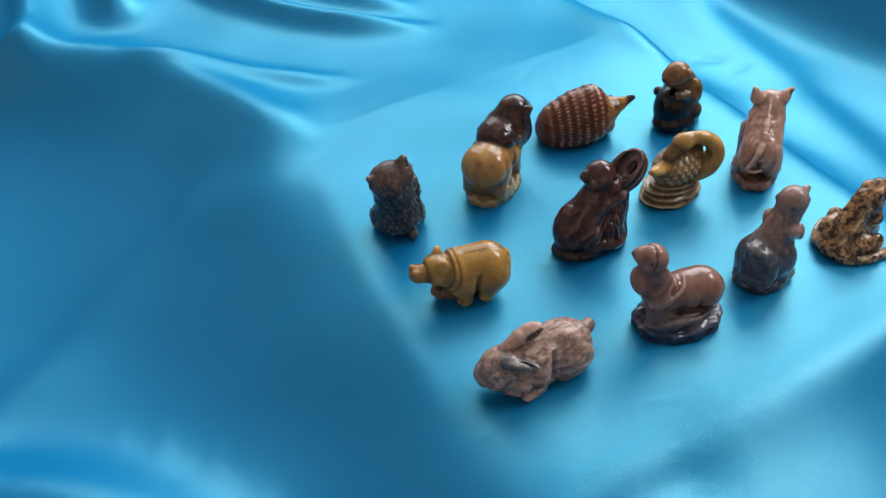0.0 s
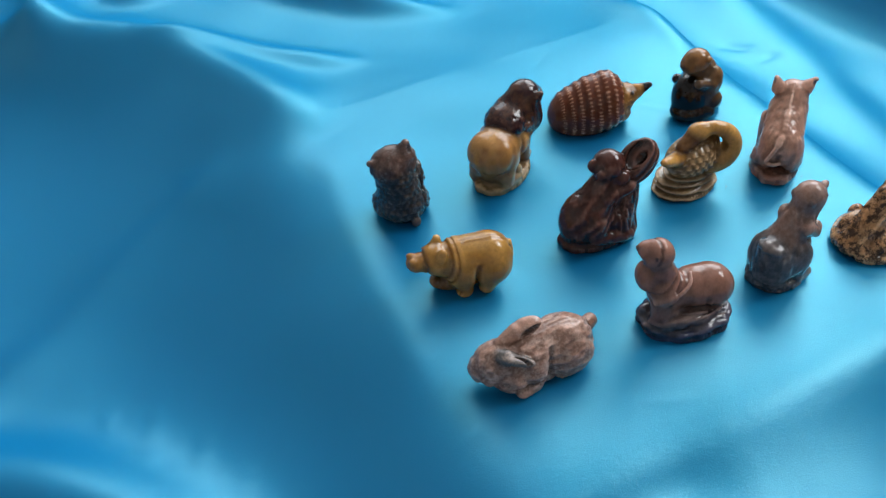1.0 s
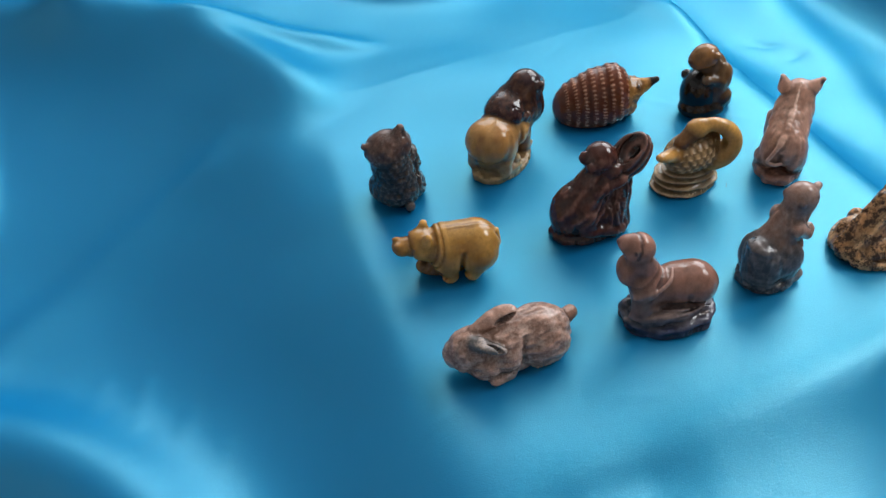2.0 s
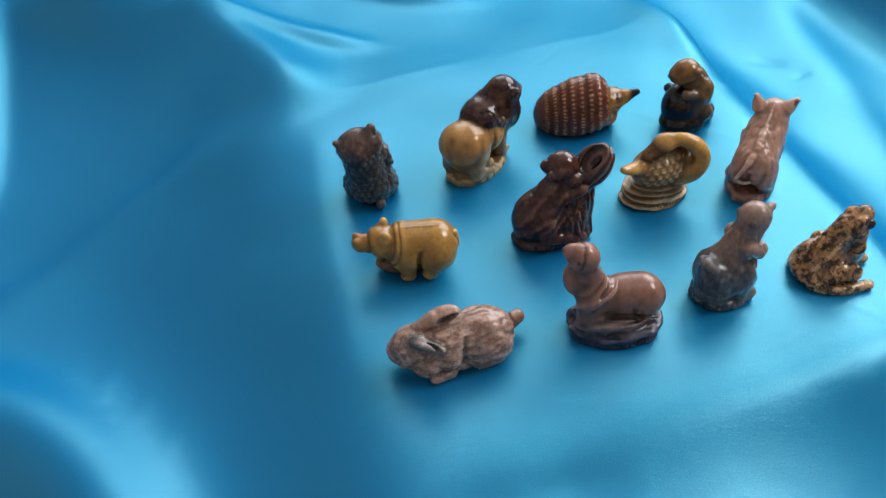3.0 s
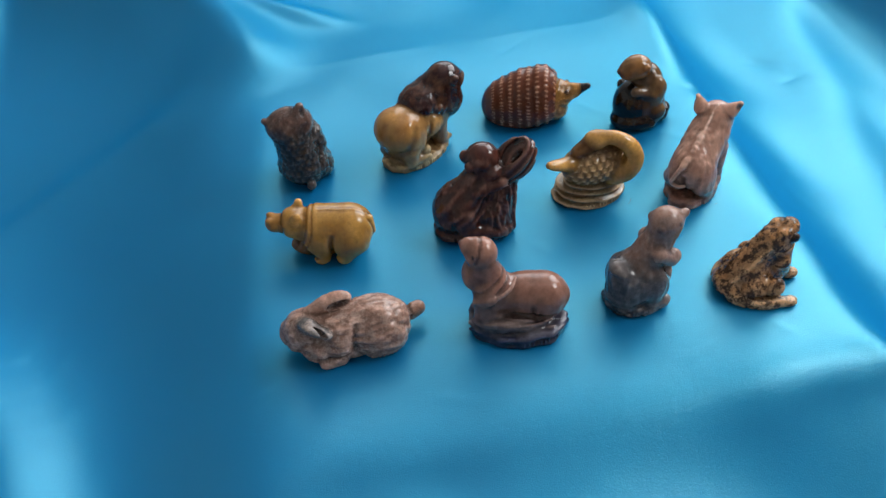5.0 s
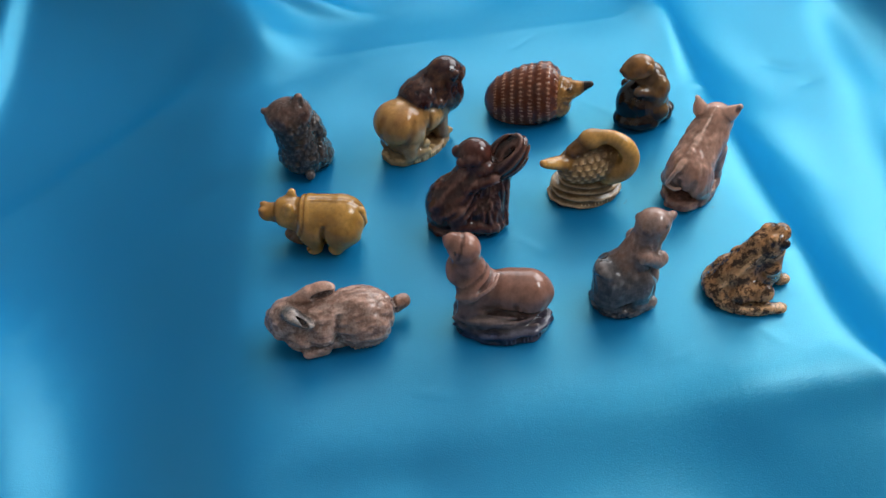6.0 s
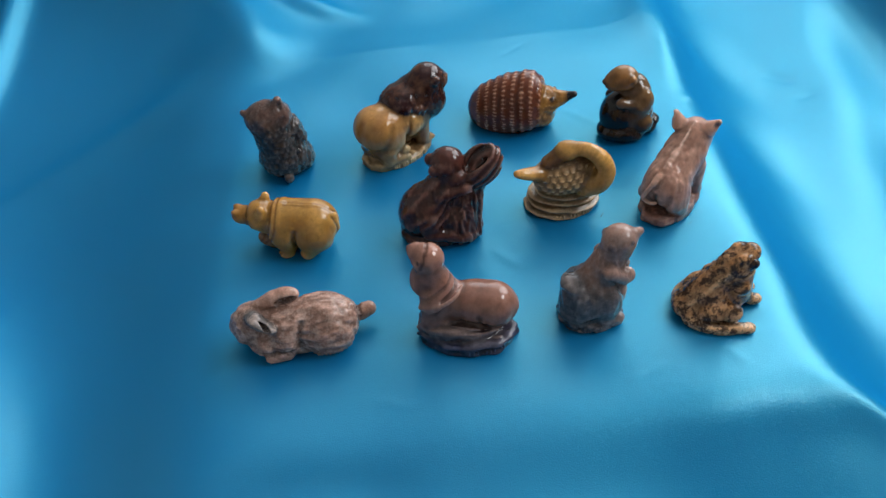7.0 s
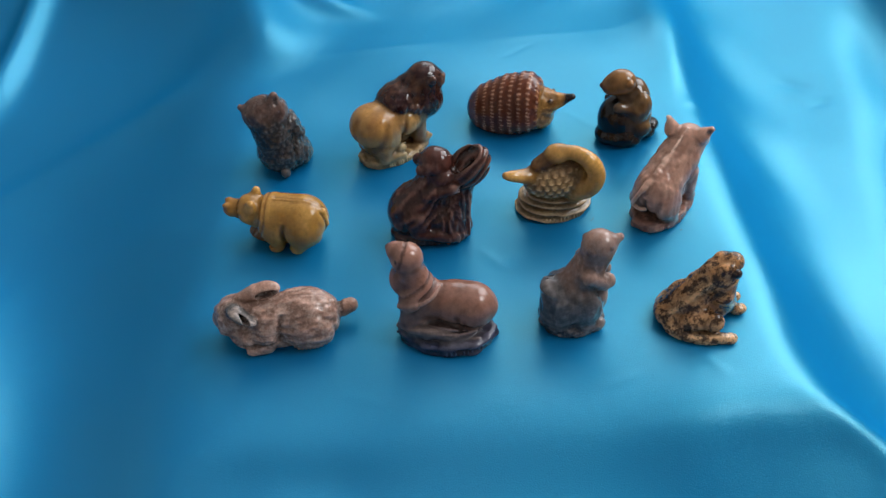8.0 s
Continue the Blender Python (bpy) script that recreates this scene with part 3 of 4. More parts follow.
def lion():
    # forward, to its left, up
    c = Clay((-25, -17, -1), (30, 17, 47))
    tan, mane, pale = (0.50, 0.27, 0.085), (0.036, 0.012, 0.012), (0.40, 0.27, 0.125)
    c.plinth((0, 0, 0), (18.2, 11.8), 4.2, pale, 0, 1, 0.012)
    c.relief((-19, -13, 2.5), (19, 13, 6.5), tufts((3.4, 3.4, 2), 0.6, 3), (0.46, 0.32, 0.15), 1)
    c.limb((-9, 0, 20), (8, 0, 22), 9.4, 8.8, tan, 1)
    c.ball((-11, 0, 20.0), (9.2, 9.8, 8.8), tan, 3)
    # belly fill, darker than the coat: shade of the gap put into its colour
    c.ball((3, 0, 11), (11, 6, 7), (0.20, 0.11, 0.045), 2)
    for s in (-1, 1):
        c.ball((-8.4, 5.6 * s, 17.0), (7.4, 5.8, 10.4), tan, 3.2, (0, -24, 0))
        c.ball((2.6, 6.0 * s, 18.6), (7.4, 5.4, 6.6), tan, 0.8)
        c.limb((-10.5, 6.6 * s, 10), (-11, 7.2 * s, 5.8), 4.2, 3.2, (0.38, 0.22, 0.085), 1.6)
        c.limb((-11, 7.6 * s, 5.4), (-5.2, 9.0 * s, 5.2), 2.7, 2.6, pale, 1.0)
        for toe in (-1.5, 0, 1.5):
            c.ball((-3.4, 9.4 * s + toe, 5.0), (1.9, 0.95, 1.6), pale, 0.4)
        c.limb((9.5, 5.6 * s, 20), (9.6, 6.2 * s, 6), 4.4, 3.3, (0.30, 0.175, 0.08), 1.5)
        c.ball((11.4, 6.4 * s, 5.2), (3.8, 3.0, 2.6), pale, 0.8)
        for toe in (-1.4, 0, 1.4):
            c.ball((14.2, 6.4 * s + toe, 4.8), (1.6, 0.9, 1.4), pale, 0.4)
    c.ball((-3.2, -8.8, 8.4), (3.0, 2.2, 2.6), pale, 0.8)
    c.ball((-14.6, 0, 19.6), (4.8, 7.2, 7.4), tan, 4)
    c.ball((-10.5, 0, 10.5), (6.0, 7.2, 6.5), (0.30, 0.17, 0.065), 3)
    for side in (-1, 1):
        c.score((-19, 9 * side - 6, 9), (-5, 9 * side + 6, 28), lambda x, y, z: x + 12.6 - 0.40 * (z - 19), 2.0, 0.4, (0.36, 0.18, 0.055), 3)
    c.score((-26, -4, 10), (-13, 5, 29), lambda x, y, z: y - 0.4, 1.6, 0.2, (0.40, 0.19, 0.055), 3)
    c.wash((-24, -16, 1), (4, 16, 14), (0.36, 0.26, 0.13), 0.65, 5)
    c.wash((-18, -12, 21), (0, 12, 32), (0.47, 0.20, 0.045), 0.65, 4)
    # shade of the hollow below the rump, laid on as colour
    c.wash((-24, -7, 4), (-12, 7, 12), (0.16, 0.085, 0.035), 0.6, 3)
    c.ball((3.0, 0, 28.2), (10.2, 9.0, 6.8), mane, 1.2, (0, -22, 0))
    c.ball((11.8, -1, 26.8), (8.2, 10.0, 10.8), mane, 1.5, (0, -12, 0))
    c.ball((15.8, -3.6, 25), (8.6, 8.8, 11), mane, 2)
    c.ball((16.6, -3.2, 34.6), (8.0, 7.6, 7.6), mane, 2.5)
    c.ball((21.0, -5.8, 33), (4.4, 4.2, 4.6), (0.13, 0.06, 0.03), 2.0)
    c.ball((24.4, -7.4, 34.4), (1.2, 1.4, 1.2), (0.05, 0.022, 0.016), 0.8)
    c.relief((-6, -14, 13), (30, 14, 38), tufts((1.6, 1.6, 6), 0.28, 2), (0.10, 0.04, 0.026), 6)
    c.limb((15.2, -10.4, 37.2), (15.4, -11.4, 38.4), 2.2, 1.5, mane, 1)
    for i in range(14):
        x = 0.4 + 1.3 * i
        side = -9.6 + 0.055 * (x - 9) ** 2
        z = 23.2 - 0.28 * (x - 0.4) + 1.1 * (i % 2)
        c.limb((x, side, z + 4), (x - 0.5 + 0.5 * (i % 3), side + 1.4, z - 2.6), 1.5, 0.4, (0.07, 0.028, 0.02), 0.5)
        c.limb((x, -side, z + 4), (x - 0.5 + 0.5 * (i % 3), -side - 1.4, z - 2.6), 1.5, 0.4, (0.07, 0.028, 0.02), 0.5)
    c.relief((10, -15, 17), (28, 13, 40), tufts((1.2, 1.2, 4.5), 0.32, 8), (0.085, 0.034, 0.024), 4)
    c.score((-16, -15, 8), (2, -3, 26), lambda x, y, z: x + 1.4 - 0.03 * (z - 14) ** 2, 1.2, 0.9, (0.30, 0.15, 0.055), 2.5)
    c.tube([(-15, 2.6, 26.4), (-18.0, 3.6, 22), (-17.4, 4.6, 16), (-13.6, 5.6, 11), (-11.5, 6.6, 7)], [0.7, 1.0, 1.1, 1.1, 1.3], (0.44, 0.26, 0.09), 1.4)
    c.marks((0, 0), (18.3, 11.9), 2.0, 235, 300, 20)
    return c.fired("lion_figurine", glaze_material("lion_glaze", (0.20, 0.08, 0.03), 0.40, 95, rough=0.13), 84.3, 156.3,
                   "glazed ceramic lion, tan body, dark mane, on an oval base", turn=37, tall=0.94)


def hedgehog():
    # forward, to its left, up
    c = Clay((-27, -19, -1), (31, 19, 36))
    skin, ridge, face = (0.185, 0.046, 0.017), (0.56, 0.29, 0.17), (0.47, 0.22, 0.05)
    c.ball((-5.0, 0, 7.5), (17.4, 12.6, 14.6), skin, 1, (0, -10, 0))
    c.ball((-1.0, 0, 10.0), (13.0, 12.8, 15.6), skin, 2)
    c.ball((5.0, 0, 13.5), (9.2, 12.0, 14.0), skin, 2)
    c.ball((3, 0, 8), (12, 13.2, 9), skin, 3)
    c.limb((8.5, 0, 12.0), (20.0, -0.2, 15.4), 11.0, 3.4, face, 0.4)
    c.ball((12.0, 0, 6.5), (6.0, 8.0, 6.5), face, 1.5)
    c.limb((17, -0.2, 15.0), (22, -0.3, 16.8), 3.8, 2.4, face, 1)

    def spines(x, y, z):
        along = x + 26 + 0.06 * (z - 14)
        wave = np.sin(along * 2 * math.pi / 4.1)
        turn = np.degrees(np.arctan2(z - 3, y))
        bead = np.sin(turn * 2 * math.pi / 5.6 + 1.7 * np.floor(along / 4.1))
        tail = np.clip((x + 21.5) / 5, 0, 1)
        return tail * (0.11 * wave + 0.18 * np.clip(wave + 0.45, 0, 1) * np.clip(bead - 0.1, 0, 1)) + 0.06 * grain(x, y, z, 1.5)
    c.relief((-27, -19, 1), (12.2, 19, 36), spines, ridge, 1.0)
    c.wash((11.4, -15, 0), (27, 15, 30), face, 0.85, 0.8)
    c.limb((21.4, -0.2, 16.2), (26.0, -0.4, 18.4), 2.9, 1.5, (0.008, 0.007, 0.008), 0.5)
    for s in (-1, 1):
        c.ball((16.8, 4.4 * s, 17.4), 0.9, (0.015, 0.01, 0.008), 0.5)
    c.relief((9, -14, 1), (22, 14, 28), tufts((2.6, 1.5, 1.5), 0.32, 2), (0.50, 0.25, 0.07), 2)
    c.wash((12, -4, 16), (19, 4, 27), (0.20, 0.075, 0.02), 0.6, 3)
    return c.fired("hedgehog_figurine", glaze_material("hedgehog_glaze", (0.05, 0.014, 0.008), 0.3, 110, rough=0.16), 140.5, 166.5,
                   "reddish-brown glazed ceramic hedgehog with ribbed spines and black nose", turn=-18, tall=0.96)


def beaver():
    c = Clay((-19, -17, -1), (20, 16, 46))
    c.clay = np.array((0.025, 0.017, 0.012), np.float32)
    tan, olive, black = (0.30, 0.135, 0.038), (0.14, 0.072, 0.028), (0.007, 0.006, 0.006)
    c.ball((1.8, 0, 12), (10.4, 10, 13), olive)
    c.ball((2.8, 0.5, 22), (7.8, 8.0, 11.5), olive, 3)
    c.ball((-4, -1.5, 12), (8.4, 8.6, 13), black, 1.5)
    c.ball((-2, -6, 5), (10, 6, 5.4), black, 1.5)
    c.ball((-9.5, -3, 4), (4, 6, 4), black, 1.5)
    c.ball((10, -2, 4.5), (4, 5.5, 4.2), black, 1)
    c.ball((-3.6, -2.2, 34.6), (6.6, 6.0, 6.2), tan, 1.5)
    c.ball((-8.0, -2.6, 33.0), (4.3, 4.4, 4.2), tan, 2.4)
    c.ball((-11.9, -2.8, 33.8), (1.3, 1.6, 1.2), (0.10, 0.045, 0.02), 0.8)
    c.ball((-1.0, -6.8, 36.6), 1.8, tan, 0.6)
    c.ball((-1.2, -7.6, 36.4), 0.8, (0.12, 0.05, 0.02), 0.4)
    c.ball((4.6, -5.8, 20), (5.2, 4.4, 9.5), (0.22, 0.115, 0.04), 1.0, (0, 10, 0))
    c.limb((3.0, -6.8, 21.0), (-4.0, -7.8, 23.4), 3.0, 2.3, (0.13, 0.068, 0.028), 2.4)
    c.ball((-5.2, -8.0, 23.6), (2.4, 2.1, 2.5), (0.13, 0.075, 0.04), 0.7)
    c.ball((-5.5, 7.0, 18), (2.6, 2.4, 2.8), black, 0.8)
    c.ball((5.5, -7.0, 9.5), (5.0, 4.2, 6.0), (0.10, 0.055, 0.024), 1.0)
    c.limb((3, -9, 4), (-3.5, -9.8, 3.4), 2.8, 2.4, (0.03, 0.018, 0.012), 0.8)
    c.tube([(12, 4, 3.4), (13.2, 0, 5.4), (12, -3.5, 6.8)], [2.8, 2.7, 2.2], black, 0.8)
    c.wash((2, -14, 10), (16, 12, 33), (0.24, 0.125, 0.045), 0.85, 4)
    c.wash((-20, -20, -4), (20, 20, 10), black, 0.92, 4)
    c.relief((0, -14, 9), (15, 14, 33), tufts((2.2, 2.2, 8), 0.18, 3), (0.26, 0.13, 0.045), 3)
    c.ball((-8.0, -6.2, 35.2), 0.9, (0.02, 0.012, 0.008), 0.5)
    return c.fired("beaver_figurine", glaze_material("beaver_glaze", (0.04, 0.022, 0.012), 0.6, 120, rough=0.12), 188.0, 152,
                   "glazed ceramic beaver sitting upright, tan head and blackish belly", tall=0.87)


def goose():
    c = Clay((-27, -18, -1), (25, 16, 44))
    gold, body, base = (0.54, 0.285, 0.075), (0.40, 0.24, 0.105), (0.29, 0.20, 0.105)
    c.plinth((0, 0, 0), (15.6, 10.8), 3.4, base, 6, 0.6, 0.01)
    c.plinth((0.8, 0.2, 0), (14.6, 9.9), 6.2, base, 14, 0.5)
    c.plinth((-0.5, 0, 0), (13.6, 9.0), 8.8, base, -4, 0.5)
    c.plinth((0.5, 0, 0), (12.2, 8.2), 11.4, base, 10, 0.5)
    c.relief((-17, -13, 0), (18, 14, 12), lambda x, y, z: 0.55 * np.sin((z + 0.10 * x + 0.5 * grain(x, y, z, 8, 2)) * 2 * math.pi / 3.1) + 0.25 * grain(x, y, z, (5, 5, 1.4), 4), (0.36, 0.255, 0.14), 1)
    c.ball((0, -2, 19.5), (13.6, 9.2, 9.2), body, 1.2, (0, -8, 4))

    def feathers(x, y, z):
        row = (z - 0.15 * x) / 2.5
        cell = np.floor(row)
        return 0.85 * np.abs(np.sin((x + cell * 1.6) * math.pi / 3.2)) * (1 - (row - cell)) - 0.3 + 0.1 * grain(x, y, z, 1.2)
    c.relief((-13, -15, 13), (9.5, 2, 29), feathers, (0.50, 0.34, 0.16), 1.5)
    c.limb((-9, -4, 22), (-21.0, -8.4, 27.6), 4.2, 1.5, (0.46, 0.22, 0.05), 1.2)
    c.ball((-16.5, -7.2, 25.6), (6.0, 2.6, 2.2), gold, 1.0, (0, 20, 18))
    c.tube([(8, -5.5, 15), (13, -8, 19), (14.8, -8.6, 25), (12.4, -7.4, 31), (6.5, -5, 34.2), (0, -3.4, 33)], [5.4, 4.9, 4.1, 3.6, 3.1, 3.2], gold, 1.2)
    c.ball((0.4, -3.4, 33.6), (4.9, 3.9, 3.8), gold, 1.4)
    # dark fill inside the neck loop carries the shade of that gap
    c.ball((5, -1.5, 25), (8.0, 5.2, 5.6), (0.17, 0.085, 0.03), 1.2)
    c.limb((-1, -3.0, 32.0), (-7.5, -3.6, 28.0), 4.0, 3.0, (0.17, 0.075, 0.022), 2.0)
    c.hollow((7.0, -9.6, 26.4), (4.4, 1.6, 2.6), 1.2, (0, 28, 0), (0.12, 0.055, 0.018))
    c.wash((9, -16, 18), (24, 4, 40), (0.60, 0.30, 0.07), 0.5, 4)
    c.wash((-4, -9, 35.0), (14, 4, 42), (0.34, 0.15, 0.03), 0.5, 2)
    c.marks((0, 0), (15.6, 10.8), 1.6, 250, 310, 12, 6)
    return c.fired("goose_figurine", glaze_material("goose_glaze", (0.20, 0.095, 0.03), 0.3, 130, rough=0.13), 149.5, 108,
                   "golden-tan glazed ceramic goose with folded neck on a rippled base", tall=0.93)


def pig():
    # forward, to its left, up
    c = Clay((-23, -17, -1), (27, 17, 48))
    pink, base, pale = (0.62, 0.345, 0.245), (0.29, 0.155, 0.12), (0.72, 0.50, 0.39)
    c.plinth((-1.5, 0, 0), (16.4, 10.4), 4.4, base, 0, 1, 0.015)
    c.relief((-20, -13, 0), (17, 13, 7), tufts((4, 4, 2.4), 0.6, 2), (0.34, 0.21, 0.175), 1)
    c.limb((-7.5, -0.4, 18), (5.5, -1, 26.5), 8.8, 8.3, pink, 1)
    c.ball((-8.5, -1, 16.5), (8.2, 7.6, 10), pink, 3)
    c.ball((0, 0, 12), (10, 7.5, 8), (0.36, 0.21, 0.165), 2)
    c.ball((10, -1.6, 31.5), (7.2, 7.0, 7.4), pink, 2.5)
    c.limb((12, -1.8, 30.5), (19, -2.2, 27.5), 5.4, 4.2, pink, 2)
    c.limb((7.6, 4.6, 36), (6.8, 6.6, 41.2), 3.4, 1.3, pink, 1.0)
    c.limb((10.8, -6.4, 36), (12.2, -9.6, 39.8), 3.6, 1.3, pink, 1.0)
    c.hollow((6.0, 8.4, 39.4), (1.4, 1.2, 2.4), 0.7, (25, 0, 0), (0.30, 0.16, 0.12))
    c.hollow((10.2, -10.4, 38.6), (1.6, 1.3, 2.2), 0.7, (-35, 0, 0), (0.28, 0.15, 0.115))
    for s in (-1, 1):
        c.ball((-8, 5.2 * s - 0.8, 13.0), (7.2, 4.8, 9.0), pink, 1.0)
        c.limb((-8.5, 6.6 * s, 9), (-7.0, 7.0 * s, 5), 4.2, 3.4, (0.36, 0.22, 0.18), 1.2)
        c.limb((6.5, 5.4 * s, 20), (8.2, 5.8 * s, 5.4), 4.2, 3.0, pink, 1.2)
        c.ball((9.4, 6.0 * s, 4.8), (3.2, 2.7, 2.3), (0.36, 0.22, 0.18), 0.8)
    c.score((-20, -4, 6), (-12, 4, 18), lambda x, y, z: y, 1.2, 1.0, (0.26, 0.15, 0.12), 2)
    c.tube([(-13.5, 0, 24.5), (-17.4, 1.6, 21), (-18.2, 3.6, 16), (-17.2, 4.6, 12.4), (-16.8, 1.6, 11), (-17.4, -1.2, 12.8)], [0.8, 0.9, 0.9, 0.8, 0.8, 0.7], (0.56, 0.34, 0.25), 1.2)
    c.tube([(-11, -0.4, 26.8), (-3, -0.8, 30.8), (5, -1.2, 36.4), (8.6, -1.4, 39)], [0.35, 0.5, 0.5, 0.4], pale, 1.8)
    c.relief((-19, -15, 5), (16, 15, 38), tufts((2.2, 2.2, 8), 0.22, 6), (0.66, 0.42, 0.32), 4)
    # darker, greyer towards the bottom
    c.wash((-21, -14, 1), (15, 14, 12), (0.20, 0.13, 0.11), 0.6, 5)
    c.marks((-1.5, 0), (16.5, 10.5), 1.8, 200, 262, 14)
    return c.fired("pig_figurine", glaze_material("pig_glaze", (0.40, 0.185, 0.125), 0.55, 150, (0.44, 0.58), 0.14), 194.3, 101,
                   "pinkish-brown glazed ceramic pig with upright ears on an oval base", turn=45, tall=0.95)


def hippo():
    # forward, to its left, up
    c = Clay((-24, -15, -1), (26, 15, 33))
    ochre, deep, rust = (0.50, 0.26, 0.06), (0.12, 0.05, 0.01), (0.26, 0.11, 0.02)
    c.limb((-9.5, 0, 14.4), (1, 0, 15), 9.6, 9.4, ochre, 1)
    c.ball((-11, 0, 13.6), (9.4, 9.2, 9.6), ochre, 2)
    c.ball((3.5, 0, 15), (5.4, 8.8, 9.2), ochre, 2)
    c.ball((11.4, 0, 17.6), (6.4, 6.8, 6.6), ochre, 1.2)
    c.ball((8.6, 0, 14.4), (4.5, 5.8, 5.2), ochre, 2)
    c.limb((14.0, 0, 17.4), (18.2, 0, 17.4), 4.4, 3.4, ochre, 1.6)
    c.ball((19.0, 0, 17.8), (3.9, 4.2, 3.7), ochre, 1.2, (0, -15, 0))
    # dark fill between the legs, with the shade of the underside in its colour
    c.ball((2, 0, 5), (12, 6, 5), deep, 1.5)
    for s in (-1, 1):
        c.ball((20.6, 1.9 * s, 20.4), (1.5, 1.3, 1.2), ochre, 0.8)
        c.ball((21.8, 2.0 * s, 20.6), 0.6, deep, 0.3)
        c.ball((15.0, 5.0 * s, 20.0), 0.7, deep, 0.5)
        c.limb((9.8, 3.8 * s, 21.8), (9.2, 4.6 * s, 24.4), 2.6, 1.6, ochre, 1.2)
        c.ball((1.0, 4.4 * s, 11.4), (7.0, 5.8, 8.0), ochre, 1.2)
        c.ball((-10.0, 4.8 * s, 11.4), (8.8, 6.2, 9.0), ochre, 0.9)
        c.limb((1.2, 5.2 * s, 7), (0.6, 5.8 * s, 2.6), 4.0, 3.0, ochre, 1.2)
        c.ball((1.4, 6.2 * s, 1.8), (3.2, 3.0, 2.1), ochre, 0.7)
        c.limb((-9, 6.0 * s, 6), (-7.6, 6.6 * s, 2.6), 4.2, 3.2, ochre, 1.0)
        c.limb((-15, 4.6 * s, 7.5), (-8.0, 6.8 * s, 2.2), 3.0, 2.4, ochre, 0.8)
        for foot, toe in ((4.2, -1.2), (4.2, 0.9), (-5.0, -1.0), (-5.0, 1.1)):
            c.groove((foot, (6.6 + toe) * s, 0.5), (foot - 1.2, (6.8 + toe) * s, 3.2), 0.35, 0.4, deep)
    c.score((11, -8, 8), (20, 8, 26), lambda x, y, z: x - 15.6 - 0.1 * (z - 17), 0.6, 0.5, deep, 1.5)
    c.wash((16.4, -7, 10), (26, 7, 26), rust, 0.85, 3)
    c.wash((13, -6, 20), (19, 6, 26), rust, 0.6, 2)
    for at in (4.6, 6.8):
        c.score((-2, -12, 4), (14, 12, 27), lambda x, y, z: x - at + 0.28 * (z - 15) - 0.02 * (z - 15) ** 2, 0.5, 0.4, rust, 1)
    for side in (-0.6, 1.2):
        c.score((-19, -4, 17), (3, 4, 27), lambda x, y, z: y - side - 0.25 * np.sin(0.5 * x), 0.6, 0.12, (0.28, 0.125, 0.022), 2)
    c.score((-6, 1, 3), (1, 13, 18), lambda x, y, z: x + 3.2 + 0.015 * (z - 10) ** 2, 0.9, 1.0, rust, 2)
    c.score((-6, -13, 3), (1, -1, 18), lambda x, y, z: x + 3.2 + 0.015 * (z - 10) ** 2, 0.9, 1.0, rust, 2)
    c.limb((-18.8, 0, 18.5), (-19.8, 1.0, 12), 1.3, 1.0, ochre, 0.5)
    c.score((-22, -3, 8), (-17, 5, 21), lambda x, y, z: abs(y - 0.5) - 2.0, 0.5, 0.5, deep, 1.5)
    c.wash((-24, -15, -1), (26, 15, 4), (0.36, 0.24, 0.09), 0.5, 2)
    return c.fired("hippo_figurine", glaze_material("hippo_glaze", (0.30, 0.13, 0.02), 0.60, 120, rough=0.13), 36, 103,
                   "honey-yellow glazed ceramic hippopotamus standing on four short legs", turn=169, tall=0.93)


